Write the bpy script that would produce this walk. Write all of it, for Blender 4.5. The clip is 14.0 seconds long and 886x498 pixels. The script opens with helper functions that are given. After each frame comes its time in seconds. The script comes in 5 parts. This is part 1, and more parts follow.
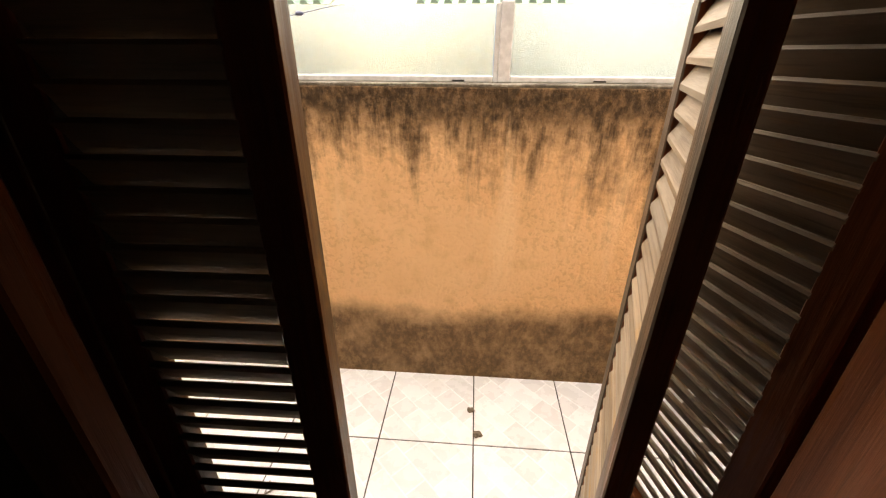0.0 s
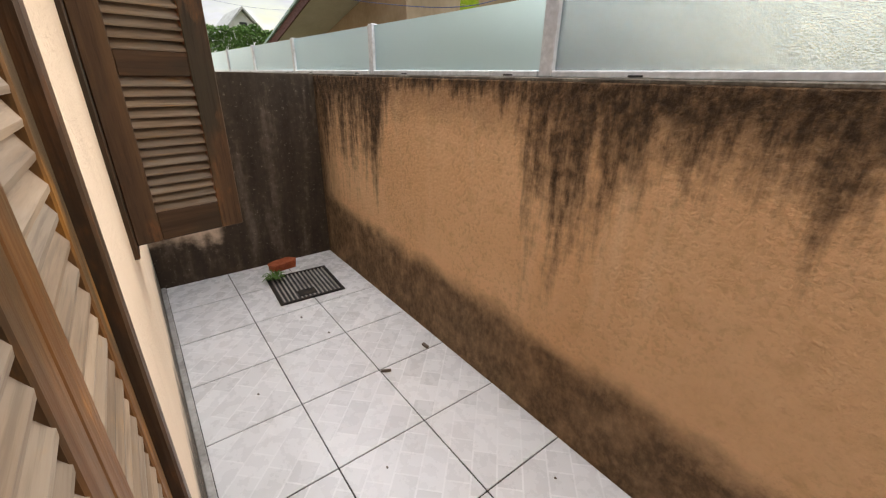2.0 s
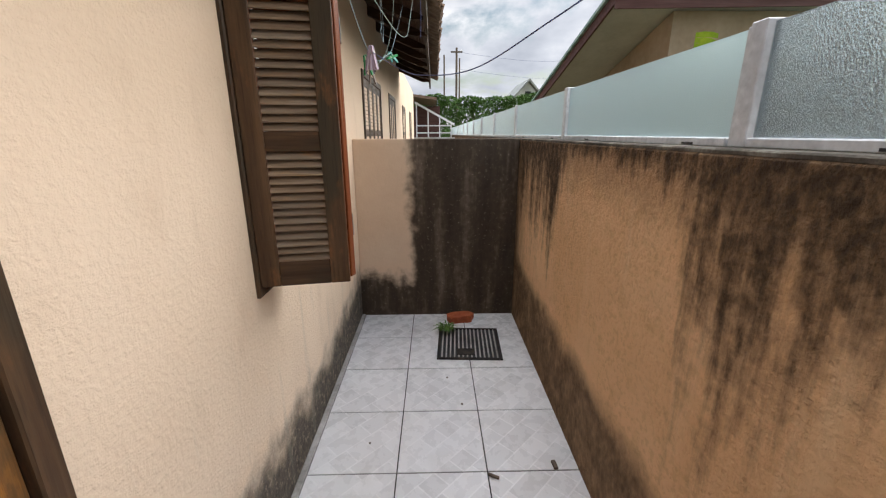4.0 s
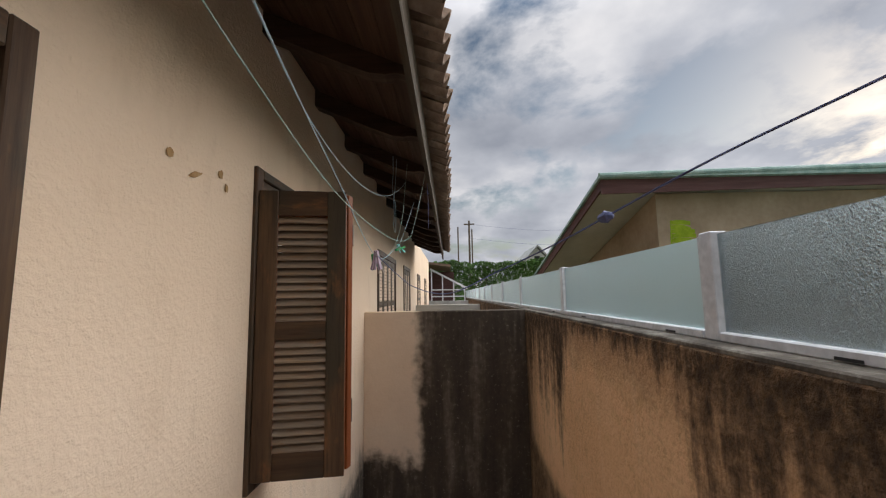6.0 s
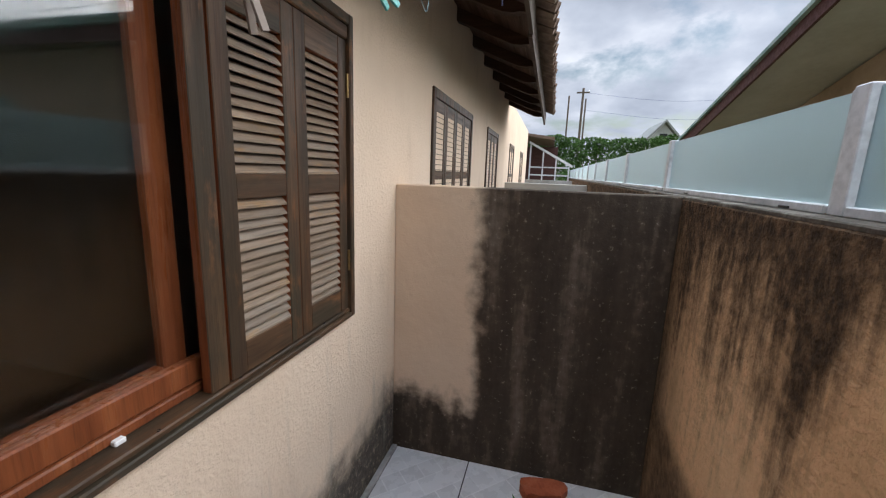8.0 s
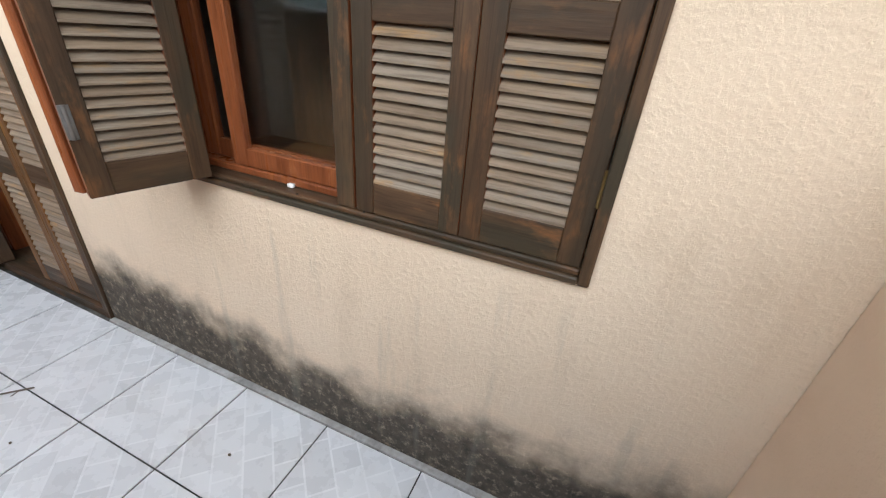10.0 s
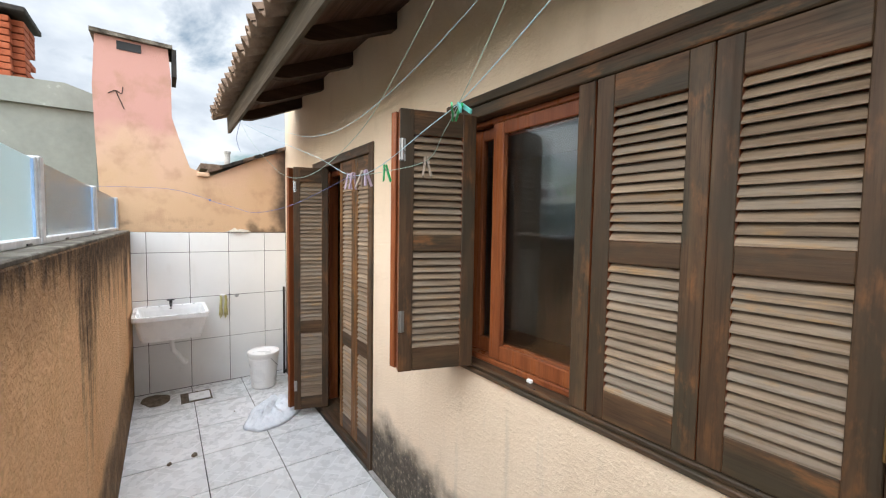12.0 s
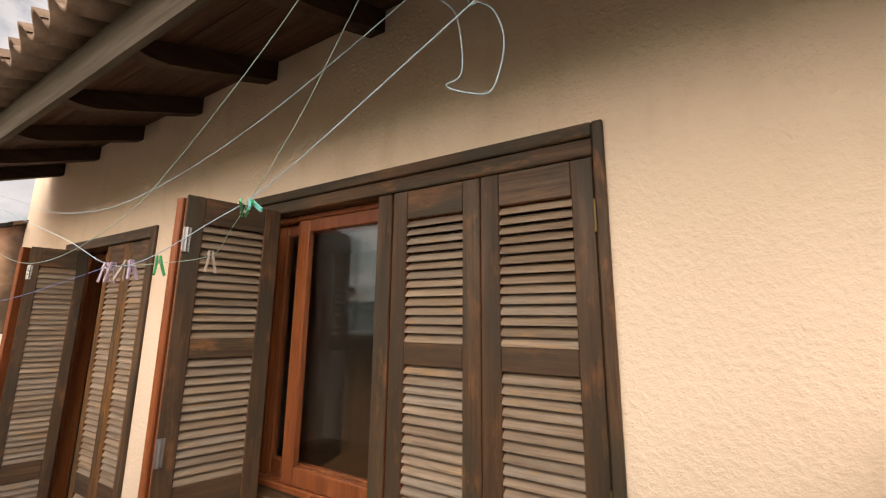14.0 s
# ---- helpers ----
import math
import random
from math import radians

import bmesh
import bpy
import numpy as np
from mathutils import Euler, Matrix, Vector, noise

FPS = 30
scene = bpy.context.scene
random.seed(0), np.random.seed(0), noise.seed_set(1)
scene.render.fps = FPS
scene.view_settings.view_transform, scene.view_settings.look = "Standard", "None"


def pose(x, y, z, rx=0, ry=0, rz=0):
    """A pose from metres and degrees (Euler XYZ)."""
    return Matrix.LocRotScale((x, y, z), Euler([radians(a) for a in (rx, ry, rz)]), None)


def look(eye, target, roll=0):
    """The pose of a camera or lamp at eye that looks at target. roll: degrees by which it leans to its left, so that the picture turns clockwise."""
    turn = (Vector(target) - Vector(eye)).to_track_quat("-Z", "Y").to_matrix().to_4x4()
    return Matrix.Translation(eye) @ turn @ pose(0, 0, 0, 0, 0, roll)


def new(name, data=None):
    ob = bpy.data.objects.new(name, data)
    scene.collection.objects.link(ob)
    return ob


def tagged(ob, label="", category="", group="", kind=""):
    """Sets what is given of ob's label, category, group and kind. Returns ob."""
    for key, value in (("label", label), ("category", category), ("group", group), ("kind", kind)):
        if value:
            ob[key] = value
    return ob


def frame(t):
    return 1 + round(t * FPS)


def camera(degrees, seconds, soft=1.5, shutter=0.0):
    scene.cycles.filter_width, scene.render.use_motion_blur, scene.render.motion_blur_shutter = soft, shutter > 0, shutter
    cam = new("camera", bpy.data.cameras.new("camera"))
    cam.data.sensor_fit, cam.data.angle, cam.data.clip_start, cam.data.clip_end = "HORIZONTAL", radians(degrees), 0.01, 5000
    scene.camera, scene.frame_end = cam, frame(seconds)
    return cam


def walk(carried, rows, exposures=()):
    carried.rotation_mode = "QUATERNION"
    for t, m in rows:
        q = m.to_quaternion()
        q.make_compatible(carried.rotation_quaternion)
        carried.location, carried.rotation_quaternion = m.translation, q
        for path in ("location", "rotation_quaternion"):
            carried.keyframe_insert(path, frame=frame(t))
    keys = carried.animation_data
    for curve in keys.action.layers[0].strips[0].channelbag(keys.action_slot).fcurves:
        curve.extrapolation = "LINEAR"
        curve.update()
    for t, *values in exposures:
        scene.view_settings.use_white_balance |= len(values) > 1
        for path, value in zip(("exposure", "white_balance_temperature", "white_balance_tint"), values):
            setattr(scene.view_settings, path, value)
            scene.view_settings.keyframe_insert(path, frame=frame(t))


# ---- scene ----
cam = camera(95.8, 14.0, 1.2)
PATH = [
    (0, (3.454, -0.378, 1.62), (3.321, 1.414, 0.74), 0.3),
    (0.5, (3.483, -0.185, 1.596), (3.148, 1.572, 0.702), 0.6),
    (1, (3.484, -0.045, 1.609), (2.867, 1.616, 0.681), 0.5),
    (1.5, (3.419, 0.015, 1.563), (2.432, 1.526, 0.7), 1.0),
    (2, (3.362, 0.072, 1.505), (1.906, 1.193, 0.716), 1.2),
    (2.5, (3.319, 0.149, 1.535), (1.553, 0.664, 0.75), 0.2),
    (2.7, (3.315, 0.21, 1.54), (1.51, 0.567, 0.756), 0.3),
    (4.8, (3.267, 0.764, 1.562), (1.311, 0.659, 1.154), -1.2),
    (5, (3.285, 0.753, 1.578), (1.31, 0.66, 1.279), -1.1),
    (5.5, (3.312, 0.738, 1.612), (1.313, 0.68, 1.596), -1.2),
    (6, (3.345, 0.716, 1.644), (1.358, 0.685, 1.871), -1.0),
    (6.5, (3.262, 0.705, 1.631), (1.276, 0.66, 1.868), -0.7),
    (7, (2.904, 0.752, 1.603), (0.906, 0.661, 1.61), 0.4),
    (7.2, (2.753, 0.772, 1.595), (0.759, 0.657, 1.49), 0.8),
    (9.3, (0.816, 0.776, 1.532), (-0.043, -0.822, 0.689), 7.2),
    (9.5, (0.749, 0.747, 1.512), (0.268, -0.967, 0.602), 7.6),
    (10, (0.521, 0.894, 1.494), (1.152, -0.737, 0.525), 5.0),
    (10.5, (0.441, 0.961, 1.49), (1.657, -0.361, 0.611), 1.9),
    (11, (0.431, 1.018, 1.512), (1.892, -0.144, 0.794), 1.6),
    (11.5, (0.424, 1.051, 1.55), (2.014, -0.067, 1.08), 1.3),
    (12, (0.397, 1.082, 1.592), (2.034, -0.061, 1.479), 0.9),
    (12.5, (0.372, 1.103, 1.614), (1.941, -0.104, 1.894), 1.0),
    (13, (0.349, 1.106, 1.645), (1.739, -0.228, 2.181), 0.2),
    (13.5, (0.339, 1.045, 1.606), (1.5, -0.448, 2.257), 1.1),
    (14, (0.35, 1.024, 1.62), (1.348, -0.671, 1.979), 0.6),
]
EXPOSURES = [
    (0.0, 1.85, 8400, 14), (0.5, 1.55, 8100, 14), (1.0, 1.22, 7600, 14), (1.5, 0.94, 7000, 14), (2.0, 0.92, 6900, 13), (2.5, 0.9, 6900, 12), (2.7, 0.85, 6850, 12),
    (4.8, 0.55, 6350, 12), (5.0, 0.6, 6400, 13), (5.5, 0.42, 6350, 12), (6.0, 0.05, 6500, 13), (6.5, -0.08, 6450, 13), (7.0, -0.05, 6400, 14), (7.2, 0.0, 6350, 14),
    (9.3, 1.05, 5500, 8), (9.5, 1.05, 5500, 8), (10.0, 0.90, 6000, 8), (10.5, 0.90, 6300, 8), (11.0, 0.93, 6350, 7), (11.5, 0.96, 6250, 7), (12.0, 1.0, 6200, 8),
    (12.5, 1.05, 6200, 7), (13.0, 0.90, 6650, 8), (13.5, 0.68, 7050, 11), (14.0, 0.90, 7500, 18),
]
walk(cam, [(t, look(eye, target, roll)) for t, eye, target, roll in PATH], EXPOSURES)

# ---- sky and sun ----
SUN_DIR = Vector((-0.38, 1.0, 0.20)).normalized()
world = bpy.data.worlds.new("sky")
scene.world = world
world.use_nodes = True


def build_sky(tree):
    n, l = tree.nodes, tree.links
    n.clear()
    out = n.new("ShaderNodeOutputWorld")
    bg = n.new("ShaderNodeBackground")
    sky = n.new("ShaderNodeTexSky")
    sky.sky_type = "NISHITA"
    sky.sun_disc = False
    sky.sun_elevation = math.asin(SUN_DIR.z)
    sky.sun_rotation = math.atan2(SUN_DIR.x, SUN_DIR.y)
    sky.dust_density = 2.0
    coord = n.new("ShaderNodeTexCoord")
    sep = n.new("ShaderNodeSeparateXYZ")
    l.new(coord.outputs["Generated"], sep.inputs[0])
    # the cloud layer is flat, so that clouds crowd together towards the horizon
    lift = n.new("ShaderNodeMath")
    lift.operation = "MAXIMUM"
    lift.inputs[1].default_value = 0.0
    l.new(sep.outputs[2], lift.inputs[0])
    add = n.new("ShaderNodeMath")
    add.operation = "ADD"
    add.inputs[1].default_value = 0.34
    l.new(lift.outputs[0], add.inputs[0])
    flat = n.new("ShaderNodeVectorMath")
    flat.operation = "DIVIDE"
    comb = n.new("ShaderNodeCombineXYZ")
    l.new(add.outputs[0], comb.inputs[0])
    l.new(add.outputs[0], comb.inputs[1])
    comb.inputs[2].default_value = 1.0
    l.new(coord.outputs["Generated"], flat.inputs[0])
    l.new(comb.outputs[0], flat.inputs[1])
    big = n.new("ShaderNodeTexNoise")
    big.inputs["Scale"].default_value = 1.9
    big.inputs["Detail"].default_value = 9
    big.inputs["Roughness"].default_value = 0.58
    big.inputs["Distortion"].default_value = 0.25
    l.new(flat.outputs[0], big.inputs["Vector"])
    grey = n.new("ShaderNodeTexNoise")
    grey.inputs["Scale"].default_value = 2.3
    grey.inputs["Detail"].default_value = 7
    shift = n.new("ShaderNodeVectorMath")
    shift.inputs[1].default_value = (3.7, 1.9, 0.4)
    l.new(flat.outputs[0], shift.inputs[0])
    l.new(shift.outputs[0], grey.inputs["Vector"])
    cover = n.new("ShaderNodeValToRGB")
    cover.color_ramp.elements[0].position = 0.39
    cover.color_ramp.elements[1].position = 0.50
    l.new(big.outputs["Fac"], cover.inputs[0])
    shade = n.new("ShaderNodeValToRGB")
    shade.color_ramp.elements[0].position = 0.30
    shade.color_ramp.elements[0].color = (0.27, 0.295, 0.34, 1)
    shade.color_ramp.elements[1].position = 0.68
    shade.color_ramp.elements[1].color = (0.68, 0.685, 0.69, 1)
    mid = shade.color_ramp.elements.new(0.5)
    mid.color = (0.43, 0.455, 0.495, 1)
    l.new(grey.outputs["Fac"], shade.inputs[0])
    dim = n.new("ShaderNodeVectorMath")
    dim.operation = "SCALE"
    dim.inputs["Scale"].default_value = 0.11
    l.new(sky.outputs[0], dim.inputs[0])
    mix = n.new("ShaderNodeMix")
    mix.data_type = "RGBA"
    l.new(cover.outputs[0], mix.inputs["Factor"])
    l.new(dim.outputs[0], mix.inputs["A"])
    l.new(shade.outputs[0], mix.inputs["B"])
    # thin cloud lights up round the hidden sun
    dot = n.new("ShaderNodeVectorMath")
    dot.operation = "DOT_PRODUCT"
    dot.inputs[1].default_value = SUN_DIR
    l.new(coord.outputs["Generated"], dot.inputs[0])
    glow = n.new("ShaderNodeMapRange")
    glow.interpolation_type = "SMOOTHSTEP"
    for i, v in ((1, -0.2), (2, 0.9), (3, 0.88), (4, 1.18)):
        glow.inputs[i].default_value = v
    l.new(dot.outputs["Value"], glow.inputs[0])
    lit = n.new("ShaderNodeVectorMath")
    lit.operation = "SCALE"
    # an overcast sky is brighter overhead than at its rim
    dome = n.new("ShaderNodeMapRange")
    dome.interpolation_type = "SMOOTHSTEP"
    for i, v in ((1, 0.55), (2, 1.0), (3, 1.0), (4, 7.5)):
        dome.inputs[i].default_value = v
    l.new(lift.outputs[0], dome.inputs[0])
    both = n.new("ShaderNodeMath")
    both.operation = "MULTIPLY"
    l.new(glow.outputs[0], both.inputs[0])
    l.new(dome.outputs[0], both.inputs[1])
    l.new(mix.outputs["Result"], lit.inputs[0])
    l.new(both.outputs[0], lit.inputs["Scale"])
    l.new(lit.outputs[0], bg.inputs[0])
    bg.inputs[1].default_value = 1.0
    l.new(bg.outputs[0], out.inputs[0])


build_sky(world.node_tree)
sun = new("sun", bpy.data.lights.new("sun", "SUN"))
sun.data.energy = 3.9
sun.data.angle = radians(105)
sun.data.color = (1.0, 0.96, 0.90)
sun.matrix_world = look(SUN_DIR * 20, (0, 0, 0))


# ---- materials ----
class Nodes:
    """Short hand for node materials in world metres."""

    def __init__(self, name, rough=0.7, metal=0.0, spec=0.5):
        self.m = bpy.data.materials.new(name)
        self.m.use_nodes = True
        self.t = self.m.node_tree
        self.p = self.t.nodes["Principled BSDF"]
        self.p.inputs["Roughness"].default_value = rough
        self.p.inputs["Metallic"].default_value = metal
        self.p.inputs["Specular IOR Level"].default_value = spec
        self.geo = self.t.nodes.new("ShaderNodeNewGeometry")
        self.pos = self.geo.outputs["Position"]

    def put(self, socket, v):
        if isinstance(v, bpy.types.NodeSocket):
            self.t.links.new(v, socket)
        elif isinstance(v, tuple) and len(v) == 3 and socket.type == "RGBA":
            socket.default_value = (*v, 1)
        else:
            socket.default_value = v

    def scaled(self, x, y, z, turn=0.0):
        n = self.t.nodes.new("ShaderNodeMapping")
        n.inputs["Rotation"].default_value = (0, 0, turn)
        n.inputs["Scale"].default_value = (x, y, z)
        self.t.links.new(self.pos, n.inputs[0])
        return n.outputs[0]

    def noise(self, scale, detail=4.0, vec=None, rough=0.55):
        n = self.t.nodes.new("ShaderNodeTexNoise")
        n.inputs["Scale"].default_value = scale
        n.inputs["Detail"].default_value = detail
        n.inputs["Roughness"].default_value = rough
        self.put(n.inputs["Vector"], vec or self.pos)
        return n.outputs["Fac"]

    def voronoi(self, scale, vec=None):
        n = self.t.nodes.new("ShaderNodeTexVoronoi")
        n.inputs["Scale"].default_value = scale
        self.put(n.inputs["Vector"], vec or self.pos)
        return n.outputs["Distance"]

    def math(self, op, a, b=0.0, clamp=False):
        n = self.t.nodes.new("ShaderNodeMath")
        n.operation = op
        n.use_clamp = clamp
        self.put(n.inputs[0], a)
        self.put(n.inputs[1], b)
        return n.outputs[0]

    def span(self, v, a, b, c=0.0, d=1.0):
        n = self.t.nodes.new("ShaderNodeMapRange")
        n.interpolation_type = "SMOOTHSTEP"
        for i, x in enumerate((v, a, b, c, d)):
            self.put(n.inputs[i], x)
        return n.outputs[0]

    def ramp(self, v, *stops):
        n = self.t.nodes.new("ShaderNodeValToRGB")
        e = n.color_ramp.elements
        for i, (at, c) in enumerate(stops):
            if i > 1:
                e.new(at)
            e[i].position = at
            e[i].color = (*c, 1) if isinstance(c, tuple) else (c, c, c, 1)
        self.put(n.inputs[0], v)
        return n.outputs[0]

    def mix(self, f, a, b, how="MIX"):
        n = self.t.nodes.new("ShaderNodeMix")
        n.data_type = "RGBA"
        n.blend_type = how
        self.put(n.inputs["Factor"], f)
        self.put(n.inputs["A"], a)
        self.put(n.inputs["B"], b)
        return n.outputs["Result"]

    def xyz(self):
        n = self.t.nodes.new("ShaderNodeSeparateXYZ")
        self.t.links.new(self.pos, n.inputs[0])
        return n.outputs

    def random(self):
        return self.t.nodes.new("ShaderNodeObjectInfo").outputs["Random"]

    def bump(self, height, distance=0.004, strength=1.0):
        n = self.t.nodes.new("ShaderNodeBump")
        n.inputs["Strength"].default_value = strength
        n.inputs["Distance"].default_value = distance
        self.put(n.inputs["Height"], height)
        self.put(self.p.inputs["Normal"], n.outputs[0])
        return self

    def color(self, c):
        self.put(self.p.inputs["Base Color"], c)
        return self

    def rough(self, r):
        self.put(self.p.inputs["Roughness"], r)
        return self


def plain(name, c, rough=0.6, metal=0.0, grain=60.0, vary=0.25, relief=0.0006):
    """A plain paint, plastic or metal with faint soiling at two scales."""
    k = Nodes(name, rough, metal)
    dark = tuple(x * (1 - vary) for x in c)
    f = k.math("MULTIPLY", k.noise(grain, 3), k.noise(3.1, 4))
    k.color(k.ramp(f, (0.12, dark), (0.38, c)))
    k.rough(k.span(k.noise(8, 4), 0.3, 0.7, max(rough - 0.1, 0.02), min(rough + 0.12, 1)))
    if relief:
        k.bump(k.noise(grain * 2, 3), relief, 0.6)
    return k.m


def plaster_height(k):
    """Roughcast: flattened blobs with fine sand on them."""
    blobs = k.span(k.noise(58, 4, None, 0.6), 0.38, 0.70)
    return k.math("ADD", k.math("MULTIPLY", blobs, 0.75), k.math("MULTIPLY", k.noise(210, 3), 0.6))


def house_plaster():
    k = Nodes("cream_roughcast", 0.85, spec=0.25)
    x, y, z = k.xyz()
    tone = k.ramp(k.noise(1.3, 5), (0.3, (0.69, 0.545, 0.40)), (0.7, (0.76, 0.615, 0.465)))
    tone = k.mix(k.span(k.noise(7, 5, k.scaled(1, 1, 0.35)), 0.52, 0.75, 0, 0.30), tone, (0.50, 0.37, 0.25))
    # mould that has crept up from the paving, higher beside the end wall and the door
    reach = k.ramp(k.span(x, -0.5, 3.0), (0.0, 0.44), (0.28, 0.33), (0.5, 0.29), (0.7, 0.31), (0.9, 0.40))
    edge = k.math("ADD", k.math("MULTIPLY", k.math("SUBTRACT", k.noise(5, 6), 0.5), 0.42), reach)
    rise = k.math("SUBTRACT", edge, z)
    grime = k.math("MULTIPLY", k.span(rise, -0.10, 0.14), k.span(k.noise(30, 6, rough=0.7), 0.25, 0.50, 0.5, 1.0))
    low = k.ramp(k.noise(22, 6), (0.3, (0.035, 0.033, 0.03)), (0.6, (0.088, 0.075, 0.058)), (0.75, (0.24, 0.195, 0.14)))
    tone = k.mix(k.math("MULTIPLY", grime, 0.97), tone, low)
    # grey run-off under the window's ends
    runs = k.math("MULTIPLY", k.span(k.noise(5, 4, k.scaled(2.5, 1, 0.25)), 0.55, 0.72), k.span(z, 0.98, 0.80))
    tone = k.mix(k.math("MULTIPLY", runs, 0.24), tone, (0.30, 0.29, 0.24))
    k.color(tone)
    return k.bump(plaster_height(k), 0.0028, 0.8).m


def fence_plaster():
    k = Nodes("stained_ochre_roughcast", 0.88, spec=0.2)
    x, y, z = k.xyz()
    base = k.ramp(k.noise(1.1, 5), (0.3, (0.76, 0.445, 0.225)), (0.7, (0.88, 0.565, 0.32)))
    base = k.mix(k.span(k.noise(9, 6), 0.5, 0.75, 0, 0.35), base, (0.52, 0.30, 0.13))
    u = k.math("DIVIDE", k.math("ADD", x, 0.5), 5.5)
    streak = k.noise(5.5, 5, k.scaled(1.0, 1.0, 0.10), 0.65)
    fine = k.noise(17, 5, k.scaled(1.0, 1.0, 0.16), 0.65)
    drip = k.math("ADD", k.math("MULTIPLY", streak, 0.6), k.math("MULTIPLY", fine, 0.4))
    reach = k.ramp(u, (0.08, 1.9), (0.27, 1.3), (0.315, 0.30), (0.488, 0.30), (0.512, 2.0), (0.55, 1.4), (0.59, 0.85), (0.68, 0.75), (0.80, 0.85), (0.865, 1.6), (0.92, 1.0))
    crumb = k.math("MULTIPLY", k.math("SUBTRACT", k.noise(22, 5, rough=0.65), 0.5), 0.24)
    fall = k.math("DIVIDE", k.math("SUBTRACT", z, 1.50), reach)
    v = k.math("ADD", k.math("ADD", drip, crumb), k.math("ADD", k.math("MULTIPLY", fall, 0.50), 0.20))
    run = k.span(v, 0.43, 0.70)
    band = k.span(k.math("ADD", z, k.math("MULTIPLY", k.noise(8, 5), 0.22)), 1.32, 1.56)
    band = k.math("MULTIPLY", band, k.ramp(u, (0.25, 1.0), (0.32, 0.45), (0.485, 0.45), (0.515, 1.0)))
    low_edge = k.math("ADD", k.math("MULTIPLY", k.noise(3.2, 6, rough=0.6), 0.30), k.ramp(u, (0.1, 0.42), (0.32, 0.31), (0.5, 0.30), (0.7, 0.26), (0.9, 0.30)))
    low = k.math("SUBTRACT", low_edge, z)
    damp = k.math("MULTIPLY", k.span(low, -0.07, 0.08), k.span(k.noise(6, 5), 0.25, 0.6, 0.75, 1.0))
    dirt = k.math("MAXIMUM", k.math("MAXIMUM", run, band), k.math("MULTIPLY", damp, 0.90))
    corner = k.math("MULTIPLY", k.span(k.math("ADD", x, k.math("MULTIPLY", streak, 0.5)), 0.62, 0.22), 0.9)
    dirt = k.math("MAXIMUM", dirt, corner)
    speck = k.span(k.noise(34, 5, k.scaled(1, 1, 0.6), 0.65), 0.38, 0.72, 1.0, 0.82)
    dirt = k.math("MULTIPLY", dirt, speck, True)
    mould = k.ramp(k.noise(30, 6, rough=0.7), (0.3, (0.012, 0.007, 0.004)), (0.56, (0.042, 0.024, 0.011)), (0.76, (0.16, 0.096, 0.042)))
    # the worm-like hollows of the roughcast are coloured a darker brown, more in some areas
    blobs = k.span(k.noise(42, 5, None, 0.65), 0.36, 0.64)
    hollow = k.math("MULTIPLY", k.span(blobs, 0.5, 0.0), k.span(k.noise(1.7, 3), 0.42, 0.58, 0.05, 0.22))
    base = k.mix(hollow, base, (0.33, 0.175, 0.07))
    # pale washed streaks between the runs
    wash = k.math("MULTIPLY", k.span(k.noise(9, 5, k.scaled(1.0, 1.0, 0.08), 0.6), 0.52, 0.72), k.span(z, 0.45, 0.85))
    base = k.mix(k.math("MULTIPLY", wash, 0.45), base, (0.86, 0.60, 0.36))
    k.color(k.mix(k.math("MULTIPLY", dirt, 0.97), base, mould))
    h = k.math("ADD", k.math("MULTIPLY", blobs, 0.7), k.math("MULTIPLY", k.noise(120, 4), 0.5))
    return k.bump(h, 0.007, 1.0).m


def end_plaster():
    """The end wall: painted near the house, black with mould towards the fence and the paving."""
    k = Nodes("mouldy_end_plaster", 0.88, spec=0.2)
    x, y, z = k.xyz()
    base = k.ramp(k.noise(1.8, 5), (0.3, (0.66, 0.50, 0.36)), (0.7, (0.77, 0.61, 0.455)))
    wob = k.math("MULTIPLY", k.math("SUBTRACT", k.noise(6, 6), 0.5), 0.26)
    side = k.span(k.math("ADD", y, wob), 0.38, 0.50)
    foot = k.span(k.math("ADD", z, k.math("MULTIPLY", k.math("SUBTRACT", k.noise(5, 6), 0.5), 0.5)), 0.42, 0.26)
    dirt = k.math("MAXIMUM", side, foot)
    streak = k.math("ADD", k.math("MULTIPLY", k.noise(7, 6, k.scaled(1, 1, 0.14), 0.6), 0.75), k.math("MULTIPLY", k.noise(20, 5), 0.25))
    mould = k.ramp(streak, (0.36, (0.016, 0.011, 0.008)), (0.52, (0.044, 0.032, 0.022)), (0.66, (0.14, 0.112, 0.085)))
    mould = k.mix(k.span(k.noise(40, 5, rough=0.75), 0.60, 0.68, 0, 0.65), mould, (0.30, 0.27, 0.21))
    k.color(k.mix(k.math("MULTIPLY", dirt, 0.96), base, mould))
    return k.bump(k.math("ADD", k.noise(26, 5), k.math("MULTIPLY", k.noise(110, 3), 0.4)), 0.004, 0.8).m


